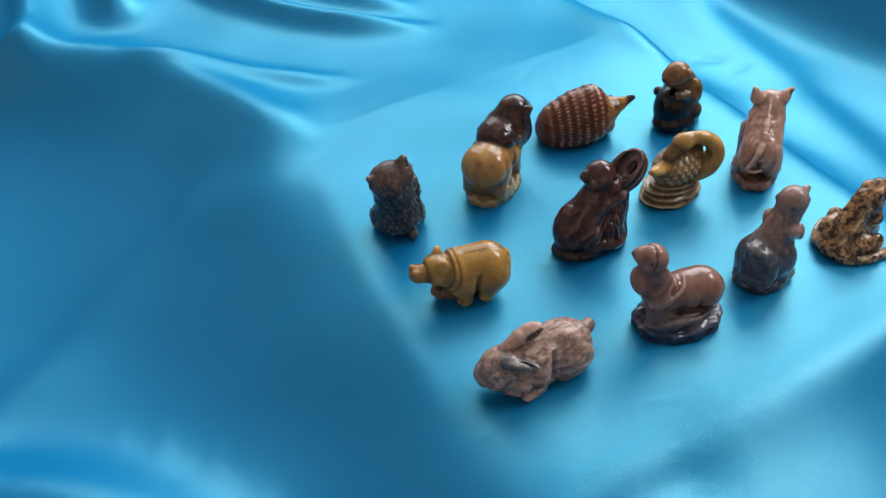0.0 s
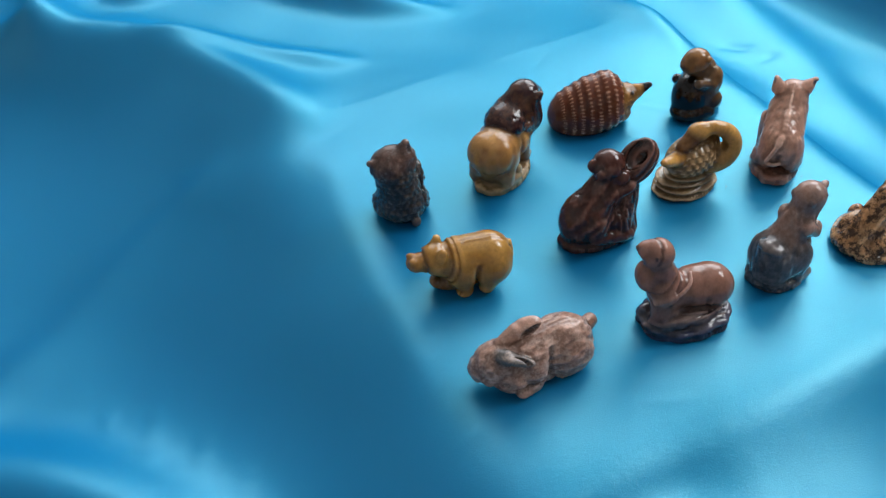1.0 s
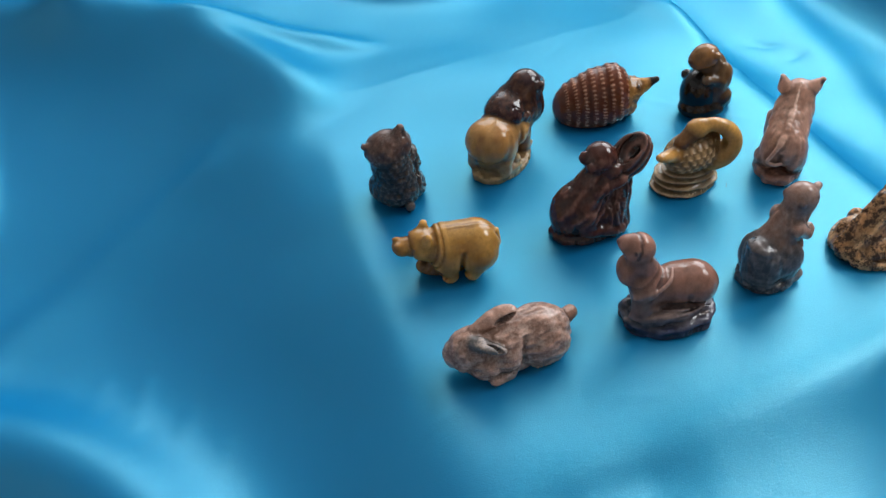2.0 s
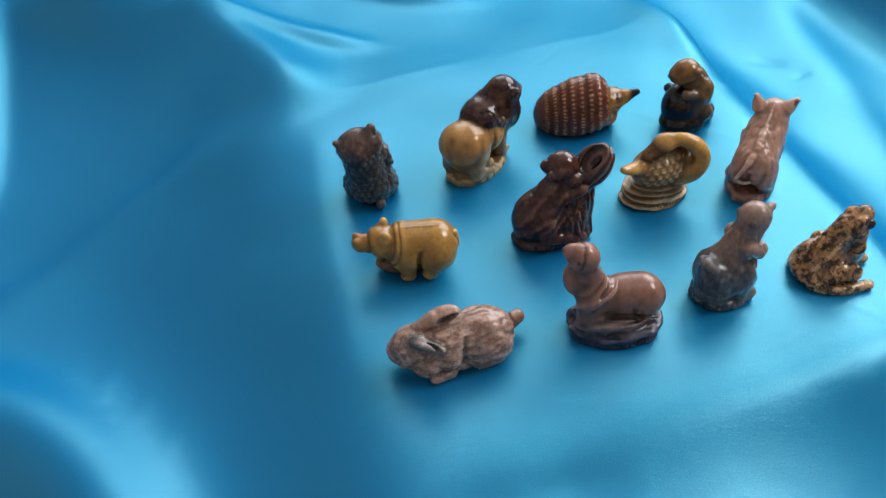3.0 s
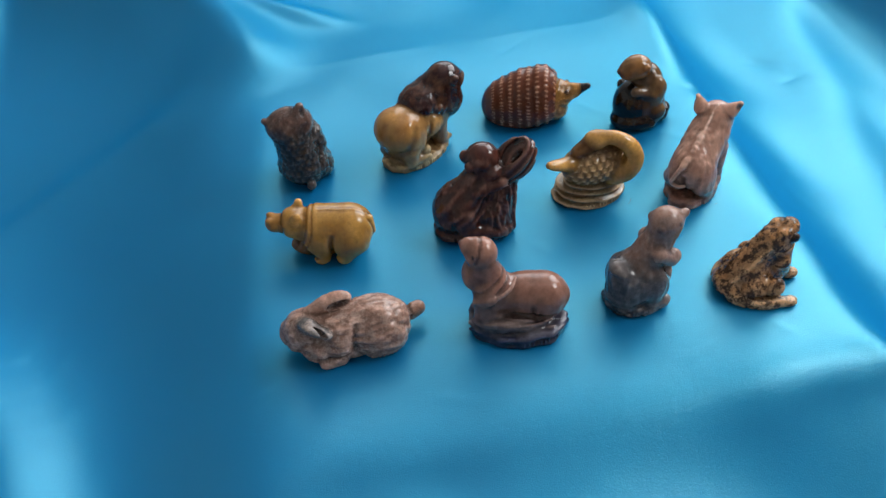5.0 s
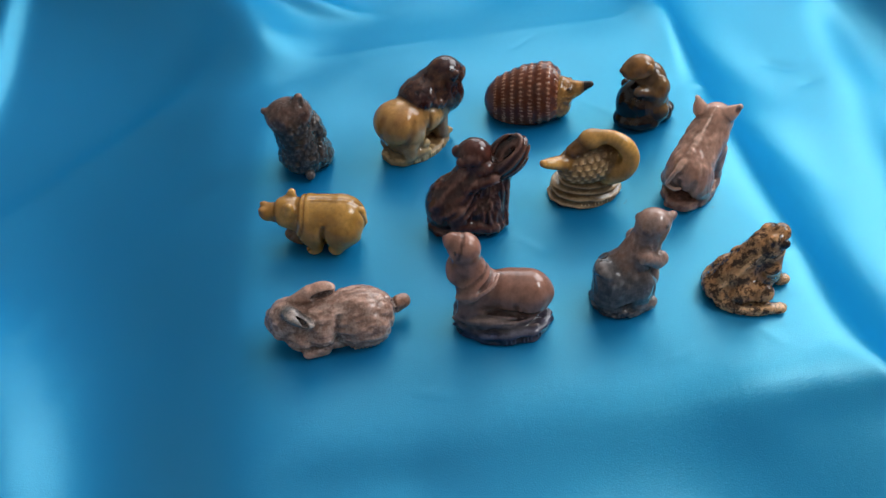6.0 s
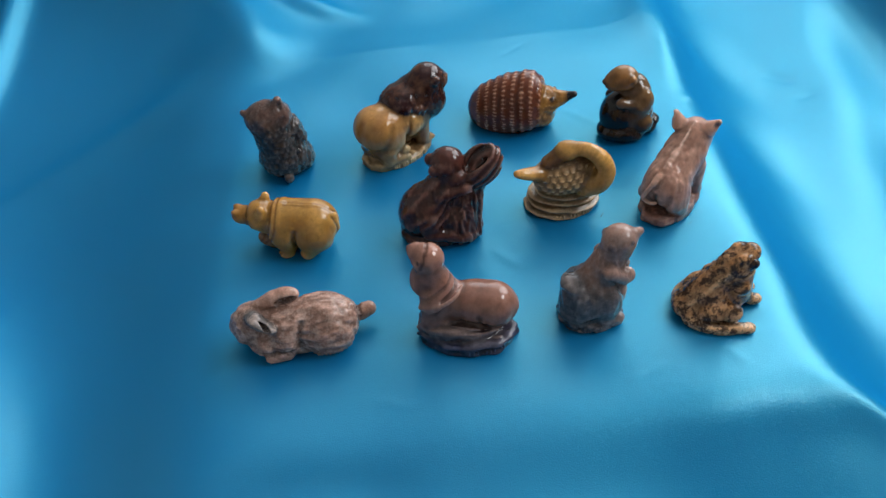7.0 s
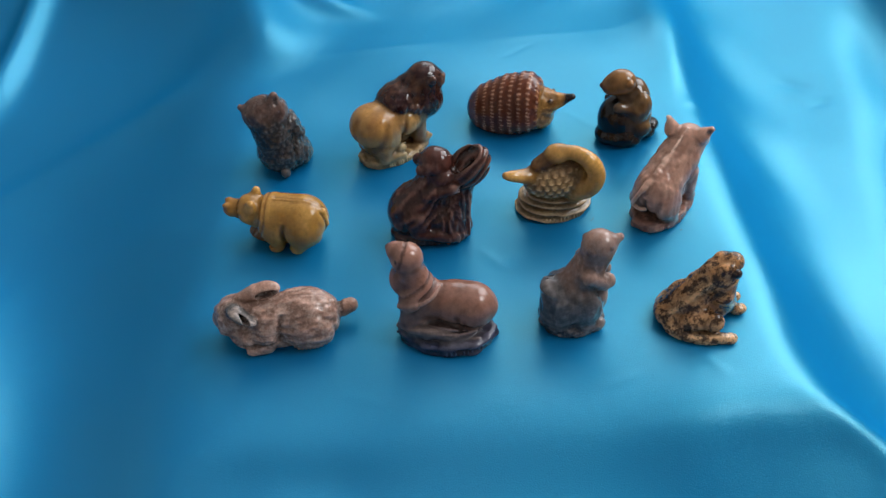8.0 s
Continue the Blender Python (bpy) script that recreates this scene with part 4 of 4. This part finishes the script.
def rabbit():
    c = Clay((-30, -16, -1), (34, 17, 32))
    c.clay = np.array((0.06, 0.05, 0.045), np.float32)
    fawn, grey, pale = (0.40, 0.225, 0.165), (0.115, 0.104, 0.098), (0.48, 0.34, 0.275)
    c.ball((9.0, 1.5, 9.4), (14.6, 10.0, 11.4), fawn, 1)
    c.ball((-4, 0.5, 10), (10, 9, 9.6), fawn, 4)
    c.ball((0, -2, 4.5), (10, 6, 4.6), fawn, 2)
    c.ball((-15.0, 3.0, 11.4), (8.6, 7.8, 8.0), fawn, 2.2)
    c.ball((-20.4, 4.6, 8.8), (4.8, 5.4, 5.4), fawn, 1.6)
    c.ball((-19.4, -0.6, 8.2), (3.4, 3.2, 3.4), fawn, 1.0)
    c.ball((-10.5, -2, 6.5), (8, 6.8, 6.2), fawn, 2)
    c.ball((11, -5.2, 8.0), (9.4, 5.2, 8.4), fawn, 0.7)
    c.ball((-4.4, -5.8, 8), (5.4, 4.2, 6.8), fawn, 0.8)
    c.limb((-4.6, -7.0, 3.2), (-10.4, -7.8, 2.8), 2.7, 2.4, fawn, 1.2)
    c.limb((17, -4.2, 2.6), (7, -6.2, 2.0), 2.2, 2.0, pale, 1.4)
    c.limb((21.5, 3.8, 8.4), (26.6, 5.8, 8.6), 3.5, 2.8, (0.36, 0.19, 0.13), 0.7)
    c.relief((-27, -14, 1), (26, 14, 26), tufts((4.2, 1.9, 1.7), 0.40, 2), (0.50, 0.345, 0.28), 3)
    c.relief((4, -12, 0), (18, 0, 3.5), lambda x, y, z: 0.22 * np.sin(x * 2 * math.pi / 1.5), pale, 1)
    # near ear, folded back and standing off the head, its hollow turned out
    c.limb((-16.5, 0.8, 16.6), (-14, -2.6, 18.0), 2.4, 2.8, grey, 1.6)
    c.ball((-12.0, -4.6, 17.6), (7.4, 4.8, 2.0), grey, 1.2, (-34, -8, -52))
    c.hollow((-11.8, -6.8, 18.8), (5.4, 1.5, 1.3), 1.0, (-34, -8, -52), (0.06, 0.058, 0.06))
    # far ear, lying over the back
    c.limb((-13, 3.8, 18.6), (-7, 3.8, 21.4), 2.4, 3.2, fawn, 1.0)
    c.ball((-3.6, 3.4, 22.4), (6.4, 3.6, 2.7), fawn, 0.5, (24, -16, -8))
    c.hollow((-2.6, 0.9, 22.4), (4.8, 1.5, 1.7), 0.6, (24, -16, -8), (0.16, 0.08, 0.055))
    c.ball((-18.4, -3.2, 12.8), (1.2, 0.8, 1.1), (0.05, 0.03, 0.025), 0.5)
    c.score((-3, -14, 3), (6, -3, 18), lambda x, y, z: x - 0.8 - 0.03 * (z - 10) ** 2, 1.1, 0.8, (0.20, 0.11, 0.08), 2.5)
    c.score((-14, -12, 1), (0, -4, 10), lambda x, y, z: z - 6.0 - 0.1 * (x + 8), 0.6, 0.7, (0.16, 0.095, 0.075), 2)
    c.score((20, -4, 3), (26, 9, 15), lambda x, y, z: x - 22.8, 0.7, 0.7, (0.17, 0.09, 0.07), 1.5)
    c.wash((-30, -14, 0), (-12, 12, 14), (0.24, 0.135, 0.11), 0.5, 5)
    return c.fired("rabbit_figurine", glaze_material("rabbit_glaze", (0.54, 0.39, 0.32), 0.42, 300, (0.48, 0.60), 0.15), 38, 50.5,
                   "mottled pinkish-beige glazed ceramic rabbit crouching with laid-back ears")


def seal():
    c = Clay((-26, -18, -1), (26, 17, 48))
    c.clay = np.array((0.03, 0.025, 0.04), np.float32)
    skin, rock, worn = (0.31, 0.145, 0.10), (0.020, 0.026, 0.058), (0.25, 0.17, 0.145)
    c.plinth((1.2, -1.8, 0), (18.2, 12.8), 5.2, rock, 0, 1, 0.02)
    c.plinth((-0.5, -1.4, 0), (15.4, 10.8), 8.2, (0.075, 0.068, 0.082), 4, 1.5, 0.02)
    c.relief((-23, -15, 0), (24, 15, 10.5), tufts((7, 5, 2.2), 0.9, 4), (0.055, 0.06, 0.10), 1.2)
    c.ball((-3, -6.4, 8.2), (11.5, 4.6, 2.8), worn, 1.5, (0, 4, 4))
    c.ball((6, 0, 15.0), (14.0, 8.6, 7.8), skin, 1.5, (0, 5, 0))
    c.ball((11.2, -0.5, 14.2), (7.8, 8.6, 8.6), skin, 2)
    c.limb((-6.6, 0, 15), (-11.6, 0.5, 28), 7.8, 5.8, skin, 2.5)
    c.ball((-12.4, 0.8, 35.0), (5.9, 5.8, 5.9), skin, 2.0)
    c.limb((-13.4, 1, 35.6), (-16.8, 2.2, 37.2), 4.6, 3.2, skin, 2.0)
    c.ball((-15.6, 1.2, 24.5), (4.0, 5.8, 6.0), skin, 1.4)
    c.limb((-11.0, -4.6, 20), (-11.6, -6.4, 10), 4.4, 3.6, (0.24, 0.125, 0.095), 3.0)
    for at, deep, tone in ((21.5, 1.1, (0.15, 0.07, 0.05)), (25.6, 0.4, (0.22, 0.11, 0.08))):
        c.score((-18, -14, 8), (1, 13, 32), lambda x, y, z: z - at - 0.55 * (x + 7), 0.7, deep, tone, 3)
    c.tube([(-15, -7.2, 18.0), (-8, -8.8, 20.6), (-2.6, -7.4, 24.2), (-0.4, -3, 26.0)], [0.5, 0.7, 0.7, 0.5], (0.36, 0.20, 0.15), 2.6)
    c.score((-20, -8, 33), (-9, 9, 46), lambda x, y, z: x + 13.8 - 0.30 * (z - 37), 0.65, 0.35, (0.11, 0.05, 0.035), 1.5)
    c.ball((-15.2, -3.6, 37.0), 0.75, (0.03, 0.015, 0.01), 0.4)
    c.ball((-19.3, 3.0, 37.8), (1.1, 1.4, 1.1), (0.10, 0.05, 0.04), 0.5)
    for line in ([(-16, -6.5, 8), (-8, -9.8, 8.6), (4, -10.2, 8.0), (13, -7.6, 8.4)], [(-13, -5.5, 10), (-6, -8.2, 10.6), (3, -9, 9.6), (9, -8.4, 9)], [(-17, -5, 5.5), (-9, -9.8, 6.0), (3, -10.6, 5.4), (14, -8.4, 5.6)]):
        c.tube(line, [0.4, 0.6, 0.6, 0.4], worn, 1.6)
    c.tube([(-17, -6.0, 2.8), (-8, -10.4, 3.2), (4, -11.2, 2.6), (15, -8.2, 3.2)], [0.5, 1.0, 1.0, 0.6], (0.045, 0.05, 0.085), 1.0)
    c.score((2, -14, 7), (12, -2, 17), lambda x, y, z: x - 6 - 0.025 * (z - 16) ** 2, 0.8, 0.45, (0.22, 0.105, 0.075), 2.5)
    c.score((4, -14, 7), (14, -2, 15), lambda x, y, z: x - 8.6 - 0.02 * (z - 14) ** 2, 0.7, 0.3, (0.23, 0.11, 0.08), 2.5)
    c.wash((-24, -16, 7), (0, 16, 24), (0.19, 0.11, 0.085), 0.5, 6)
    c.wash((-26, -18, -1), (26, 3, 9.5), (0.10, 0.09, 0.10), 0.45, 2)
    c.wash((-26, -18, -4), (26, 17, 5.6), (0.018, 0.026, 0.062), 0.8, 1.5)
    c.wash((10, -16, 7), (24, 12, 20), (0.20, 0.13, 0.12), 0.5, 5)
    # gap between body and rock: shallow groove with the gap's shade in its colour
    c.score((-16, -12, 8), (16, -3, 14), lambda x, y, z: z - 10.6 - 0.03 * x, 0.9, 0.3, (0.09, 0.055, 0.048), 2.5)
    c.marks((1.2, -1.8), (18.3, 12.9), 2.2, 275, 320, 10)
    return c.fired("seal_figurine", glaze_material("seal_glaze", (0.11, 0.075, 0.075), 0.2, 90, rough=0.12), 99.5, 47,
                   "pinkish-brown glazed ceramic seal rearing on a dark blue rock", turn=-12)


def koala():
    c = Clay((-25, -17, -1), (30, 16, 47))
    brown, bark, deep, worn = (0.066, 0.020, 0.014), (0.060, 0.021, 0.015), (0.014, 0.006, 0.005), (0.21, 0.10, 0.075)
    c.plinth((-3.2, 0, 0), (15.6, 10), 3.8, bark, 0, 1, 0.02)
    c.ball((-8.4, 0, 12.5), (10.6, 9.5, 12.5), brown, 2, (0, 20, 0))
    c.limb((-5, 0, 16), (1.6, 0, 27.5), 8.6, 6.8, brown, 3)
    c.limb((5.2, 0, 2), (8.8, 0, 16), 8.8, 5.4, bark, 2)
    c.limb((9.6, 0, 15), (12.5, 0, 27), 5.4, 4.8, bark, 2)
    for foot in ((1, -8.5), (5, -9.3), (8.6, -8.6), (11.6, -6), (13, -2), (12, 3), (8, 8)):
        c.limb((10 + 0.25 * (foot[0] - 8), 0.45 * foot[1], 21), (foot[0], foot[1], 2.5), 1.4, 2.2, bark, 1.2)
    c.limb((5.5, -1.5, 4), (9.8, -1, 22), 7.8, 5.0, bark, 2.5)
    c.relief((0, -14, 0.5), (22, 14, 28), lambda x, y, z: 0.6 * grain(x, y, z, (1.5, 1.5, 9), 3) + 0.5 * grain(x, y, z, (0.9, 0.9, 6), 2), worn, 3)
    # the broken, hollow top of the stump
    c.ball((14.2, -1.5, 33.5), (10.6, 6.8, 7.8), bark, 1.2, (0, -50, 0))
    c.hollow((12.2, -3.6, 40.6), (8.6, 5.2, 4.6), 0.7, (0, -46, 0), deep)
    c.relief((4, -12, 24), (28, 8, 47), lambda x, y, z: 0.26 * np.sin((0.62 * z - 0.62 * x) * 2.3 + 1.6 * grain(x, y, z, 5, 1)), (0.13, 0.055, 0.04), 3)
    c.ball((1.6, 0.5, 35.0), (7.0, 6.8, 6.8), brown, 1.2)
    c.ball((4.4, -5.6, 31.5), (3.6, 2.4, 3.2), brown, 1.2)
    c.ball((-4.6, 2.0, 36.4), (2.6, 2.0, 2.8), brown, 0.8)
    c.ball((-4.4, -3.4, 34.8), (2.2, 1.9, 2.4), brown, 0.7)
    c.limb((-2, -6, 24), (6.6, -7.6, 27.5), 2.8, 2.2, brown, 0.9)
    c.ball((7.6, -7.6, 28), (2.3, 1.8, 2.1), worn, 0.6)
    for claw in (-1.2, 0.1, 1.4):
        c.limb((7.6, -8.4, 28 + claw), (10.0, -7.6, 27.4 + claw), 0.7, 0.4, worn, 0.4)
    c.ball((-7, -7.5, 11), (5.4, 3.8, 6.4), brown, 0.9)
    c.ball((-6.4, -9.0, 15.2), (2.4, 1.8, 2.0), worn, 1.2)
    c.limb((-7, -8.8, 7), (6, -10.0, 4.4), 3.0, 2.2, brown, 0.8)
    c.ball((7.5, -9.8, 4.6), (3.2, 2.0, 2.4), worn, 0.8)
    for toe in (3.4, 4.8, 6.0):
        c.limb((8, -10.4, toe), (10.8, -9.4, toe - 0.5), 0.8, 0.5, worn, 0.4)
    c.ball((6.2, -3.5, 6), (7.2, 6.2, 8), bark, 2)
    c.ball((3.5, -6.2, 9), (6, 4.4, 7.4), bark, 2)
    c.relief((-1, -14, 1), (20, 2, 22), lambda x, y, z: 0.75 * grain(x, y, z, (1.2, 1.2, 9), 5), worn, 3)
    c.relief((-20, -13, 2), (7, 12, 41), tufts((2.0, 2.0, 4.6), 0.28, 7), (0.15, 0.06, 0.042), 3)
    c.relief((-20, -13, 10), (3, 3, 33), lambda x, y, z: 0.26 * np.sin((x - 0.85 * z) * 1.25 + 2.2 * grain(x, y, z, 6, 2)), (0.13, 0.05, 0.035), 3)
    c.marks((-3.2, 0), (15.7, 10), 1.9, 225, 290, 18)
    return c.fired("koala_figurine", glaze_material("koala_glaze", (0.12, 0.042, 0.026), 0.4, 100, rough=0.09), 99.3, 100.5,
                   "dark brown glossy ceramic koala clinging to a ridged tree stump")


def otter():
    c = Clay((-20, -17, -1), (23, 16, 49))
    pink, grey, dark = (0.35, 0.20, 0.148), (0.115, 0.102, 0.102), (0.05, 0.048, 0.056)
    c.plinth((-1.5, 0, 0), (12.2, 10.2), 4.2, dark, 0, 1.4, 0.012)
    c.ball((-1.6, 0, 12), (10.8, 9.6, 11), grey, 2)
    c.limb((0.5, 0, 20), (6, 0, 33), 7.2, 5.6, pink, 3)
    c.ball((6.8, 0, 37.2), (6.4, 6.0, 6.0), pink, 2)
    c.limb((9.0, 0.2, 37.4), (13.4, 0.4, 39.4), 4.0, 1.7, pink, 1.4)
    c.ball((14.4, 0.4, 40.0), (1.1, 1.2, 1.1), (0.16, 0.075, 0.06), 0.8)
    for s in (-1, 1):
        c.ball((2.8, 4.2 * s, 37.8), (1.2, 1.2, 1.5), (0.10, 0.06, 0.055), 1.2)
        c.ball((9.8, 4.4 * s, 39.2), 0.85, (0.04, 0.025, 0.025), 0.4)
        c.limb((3.0, 5.6 * s, 27), (8.6, 5.0 * s, 22.4), 3.2, 2.4, pink, 1.2)
        c.ball((10.4, 3.4 * s, 22.4), (2.6, 2.6, 3.4), pink, 1.0)
        c.ball((1.8, 6.2 * s, 11.5), (6.6, 4.4, 8.8), grey, 1.6)
        c.limb((2, 7.4 * s, 3.6), (7.6, 6.6 * s, 3.6), 2.9, 2.4, (0.20, 0.155, 0.14), 0.8)
        c.ball((-6.6, 5.4 * s, 11), (4.6, 4.4, 8.6), grey, 3.0)
    c.ball((7.8, 0, 13), (3.8, 5.6, 8), (0.38, 0.25, 0.20), 1.4)
    # the tail, folded up over the back
    c.limb((-7.6, -1.6, 7), (-7.4, -1.4, 16.5), 6.6, 6.2, (0.07, 0.068, 0.074), 1.8)
    c.ball((-8.4, -1.6, 19.6), (5.8, 5.8, 2.6), (0.085, 0.078, 0.08), 0.8, (0, 14, 0))
    c.ball((-9.4, -1.8, 21.4), (3.2, 2.6, 1.0), (0.20, 0.15, 0.135), 0.6, (0, 14, 0))
    c.relief((-19, -15, 3), (10, 13, 25), lambda x, y, z: 0.10 * np.sin((y - 0.5 * z + 0.3 * x) * 1.5 + 1.2 * grain(x, y, z, 4, 3)) + 0.2 * grain(x, y, z, (1.4, 1.4, 9), 1), (0.19, 0.16, 0.15), 3)
    c.relief((-4, -10, 20), (14, 10, 36), tufts((1.4, 1.4, 6), 0.22, 4), (0.35, 0.22, 0.175), 3)
    c.relief((-18, -15, 0), (15, 13, 4.8), tufts((2.5, 2.5, 1.5), 0.6, 3), (0.10, 0.09, 0.09), 0.8)
    c.wash((-4, -14, 15), (16, 12, 29), (0.19, 0.14, 0.125), 0.6, 6)
    c.marks((-1.5, 0), (12.3, 10.3), 1.9, 250, 318, 16)
    return c.fired("otter_figurine", glaze_material("otter_glaze", (0.22, 0.18, 0.17), 0.45, 140, rough=0.13), 148.5, 47,
                   "pinkish and blue-grey glazed ceramic otter sitting up, snout raised", turn=2)


def frog():
    # forward, to its left, up
    c = Clay((-24, -22, -1), (23, 22, 35))
    tan, pale, dark = (0.52, 0.25, 0.10), (0.64, 0.37, 0.18), (0.024, 0.012, 0.009)
    c.limb((-11.0, 0, 4.8), (4.0, 0, 22.0), 4.8, 5.2, tan, 1)
    c.ball((-2.5, 0, 8.5), (8.8, 7.4, 7.8), tan, 3)
    c.limb((7.0, 0, 21), (6, 0, 7), 5.6, 6.2, tan, 2.5)
    c.limb((4.4, 0, 23.0), (9.6, 0, 27.2), 5.2, 3.7, tan, 2.2)
    c.ball((-10.5, 0, 4.4), (6.4, 7.6, 4.4), tan, 2)
    for s in (-1, 1):
        c.tube([(-12.5, 3.8 * s, 8.0), (-5, 4.2 * s, 15.6), (2.6, 4.2 * s, 24.0)], [0.8, 0.9, 0.8], pale, 0.9)
        c.ball((6.4, 3.4 * s, 27.4), (2.8, 1.8, 2.0), tan, 1.6)
        c.ball((9.0, 4.7 * s, 25.6), (2.3, 1.5, 2.3), dark, 0.6)
        c.ball((-3.0, 8.0 * s, 6.0), (7.2, 4.2, 5.2), tan, 1.3, (0, -10, 0))
        c.ball((1.8, 10.6 * s, 7.4), (4.0, 3.2, 4.4), tan, 1.0)
        c.tube([(-12.0, 6.0 * s, 2.8), (-7, 10.2 * s, 2.6), (-1, 12.9 * s, 2.4), (5.4, 13.8 * s, 2.2)], [2.8, 2.8, 2.6, 2.1], pale, 0.9)
        c.ball((7.4, 14.0 * s, 1.9), (3.2, 2.4, 1.9), pale, 0.7)
        c.groove((8, 13.4 * s, 2.6), (12, 13.2 * s, 1.6), 0.35, 0.4, dark)
        c.groove((8, 14.8 * s, 2.6), (12, 15.0 * s, 1.6), 0.35, 0.4, dark)
        c.score((-10, 12 * s - 5, 2), (8, 12 * s + 5, 9), lambda x, y, z: z - 5.2 - 0.05 * (x + 2), 0.6, 0.9, (0.10, 0.045, 0.02), 2)
        c.limb((6.6, 4.2 * s, 14.5), (12.6, 2.4 + 3.2 * s, 4.0), 3.6, 2.2, tan, 1.6)
        c.ball((15.0, 2.4 + 3.2 * s, 2.3), (3.4, 2.5, 2.1), pale, 0.7)
        c.groove((15.5, 2.4 + 3.2 * s, 3.6), (18.5, 2.5 + 3.2 * s, 1.6), 0.35, 0.4, dark)
    c.score((3, -8, 17), (17, 8, 27), lambda x, y, z: z - 21.6 - 0.30 * (x - 9), 0.45, 0.6, (0.08, 0.035, 0.015), 1)
    c.relief((-20, -18, 2), (16, 18, 31), tufts(2.2, 0.12, 5), (0.58, 0.31, 0.14), 3)
    c.wash((-22, -20, -1), (20, 20, 3.5), pale, 0.6, 2)
    return c.fired("frog_figurine", glaze_material("frog_glaze", (0.60, 0.34, 0.17), 0.55, 160, speckle=((0.022, 0.009, 0.006), 300, 0.46), rough=0.08), 194, 43,
                   "tan glazed ceramic frog with blackish-brown mottled back", turn=3)


for make in (bear, lion, hedgehog, beaver, hippo, koala, goose, pig, rabbit, seal, otter, frog):
    make()


# ---- small things ----
LINT = plain_material("dark_fibre", (0.02, 0.02, 0.025), 0.7, 50)


def lint(u, v, angle, length):
    """A stray bit of dark thread lying on the cloth."""
    curve = bpy.data.curves.new("lint", "CURVE")
    curve.dimensions, curve.bevel_depth, curve.bevel_resolution = "3D", 0.00008, 1
    line = curve.splines.new("POLY")
    line.points.add(7)
    for i, p in enumerate(line.points):
        t = i / 7 - 0.5
        q = Vector((u + length * t * math.cos(angle) - length * 0.3 * t * t * math.sin(angle), v + length * t * math.sin(angle) + length * 0.3 * t * t * math.cos(angle)))
        p.co = (q.x, q.y, float(cloth_height(np.array([q.x]), np.array([q.y]))[0]) + 0.0002, 1)
    curve.materials.append(LINT)
    ob = new("lint", curve)
    ob.matrix_world = PLAN
    tagged(ob, "tiny dark thread lying on the satin cloth", "lint", "stray threads")


lint(0.1644, 0.0974, 0.9, 0.003)
lint(0.1990, 0.0877, 0.3, 0.0014)
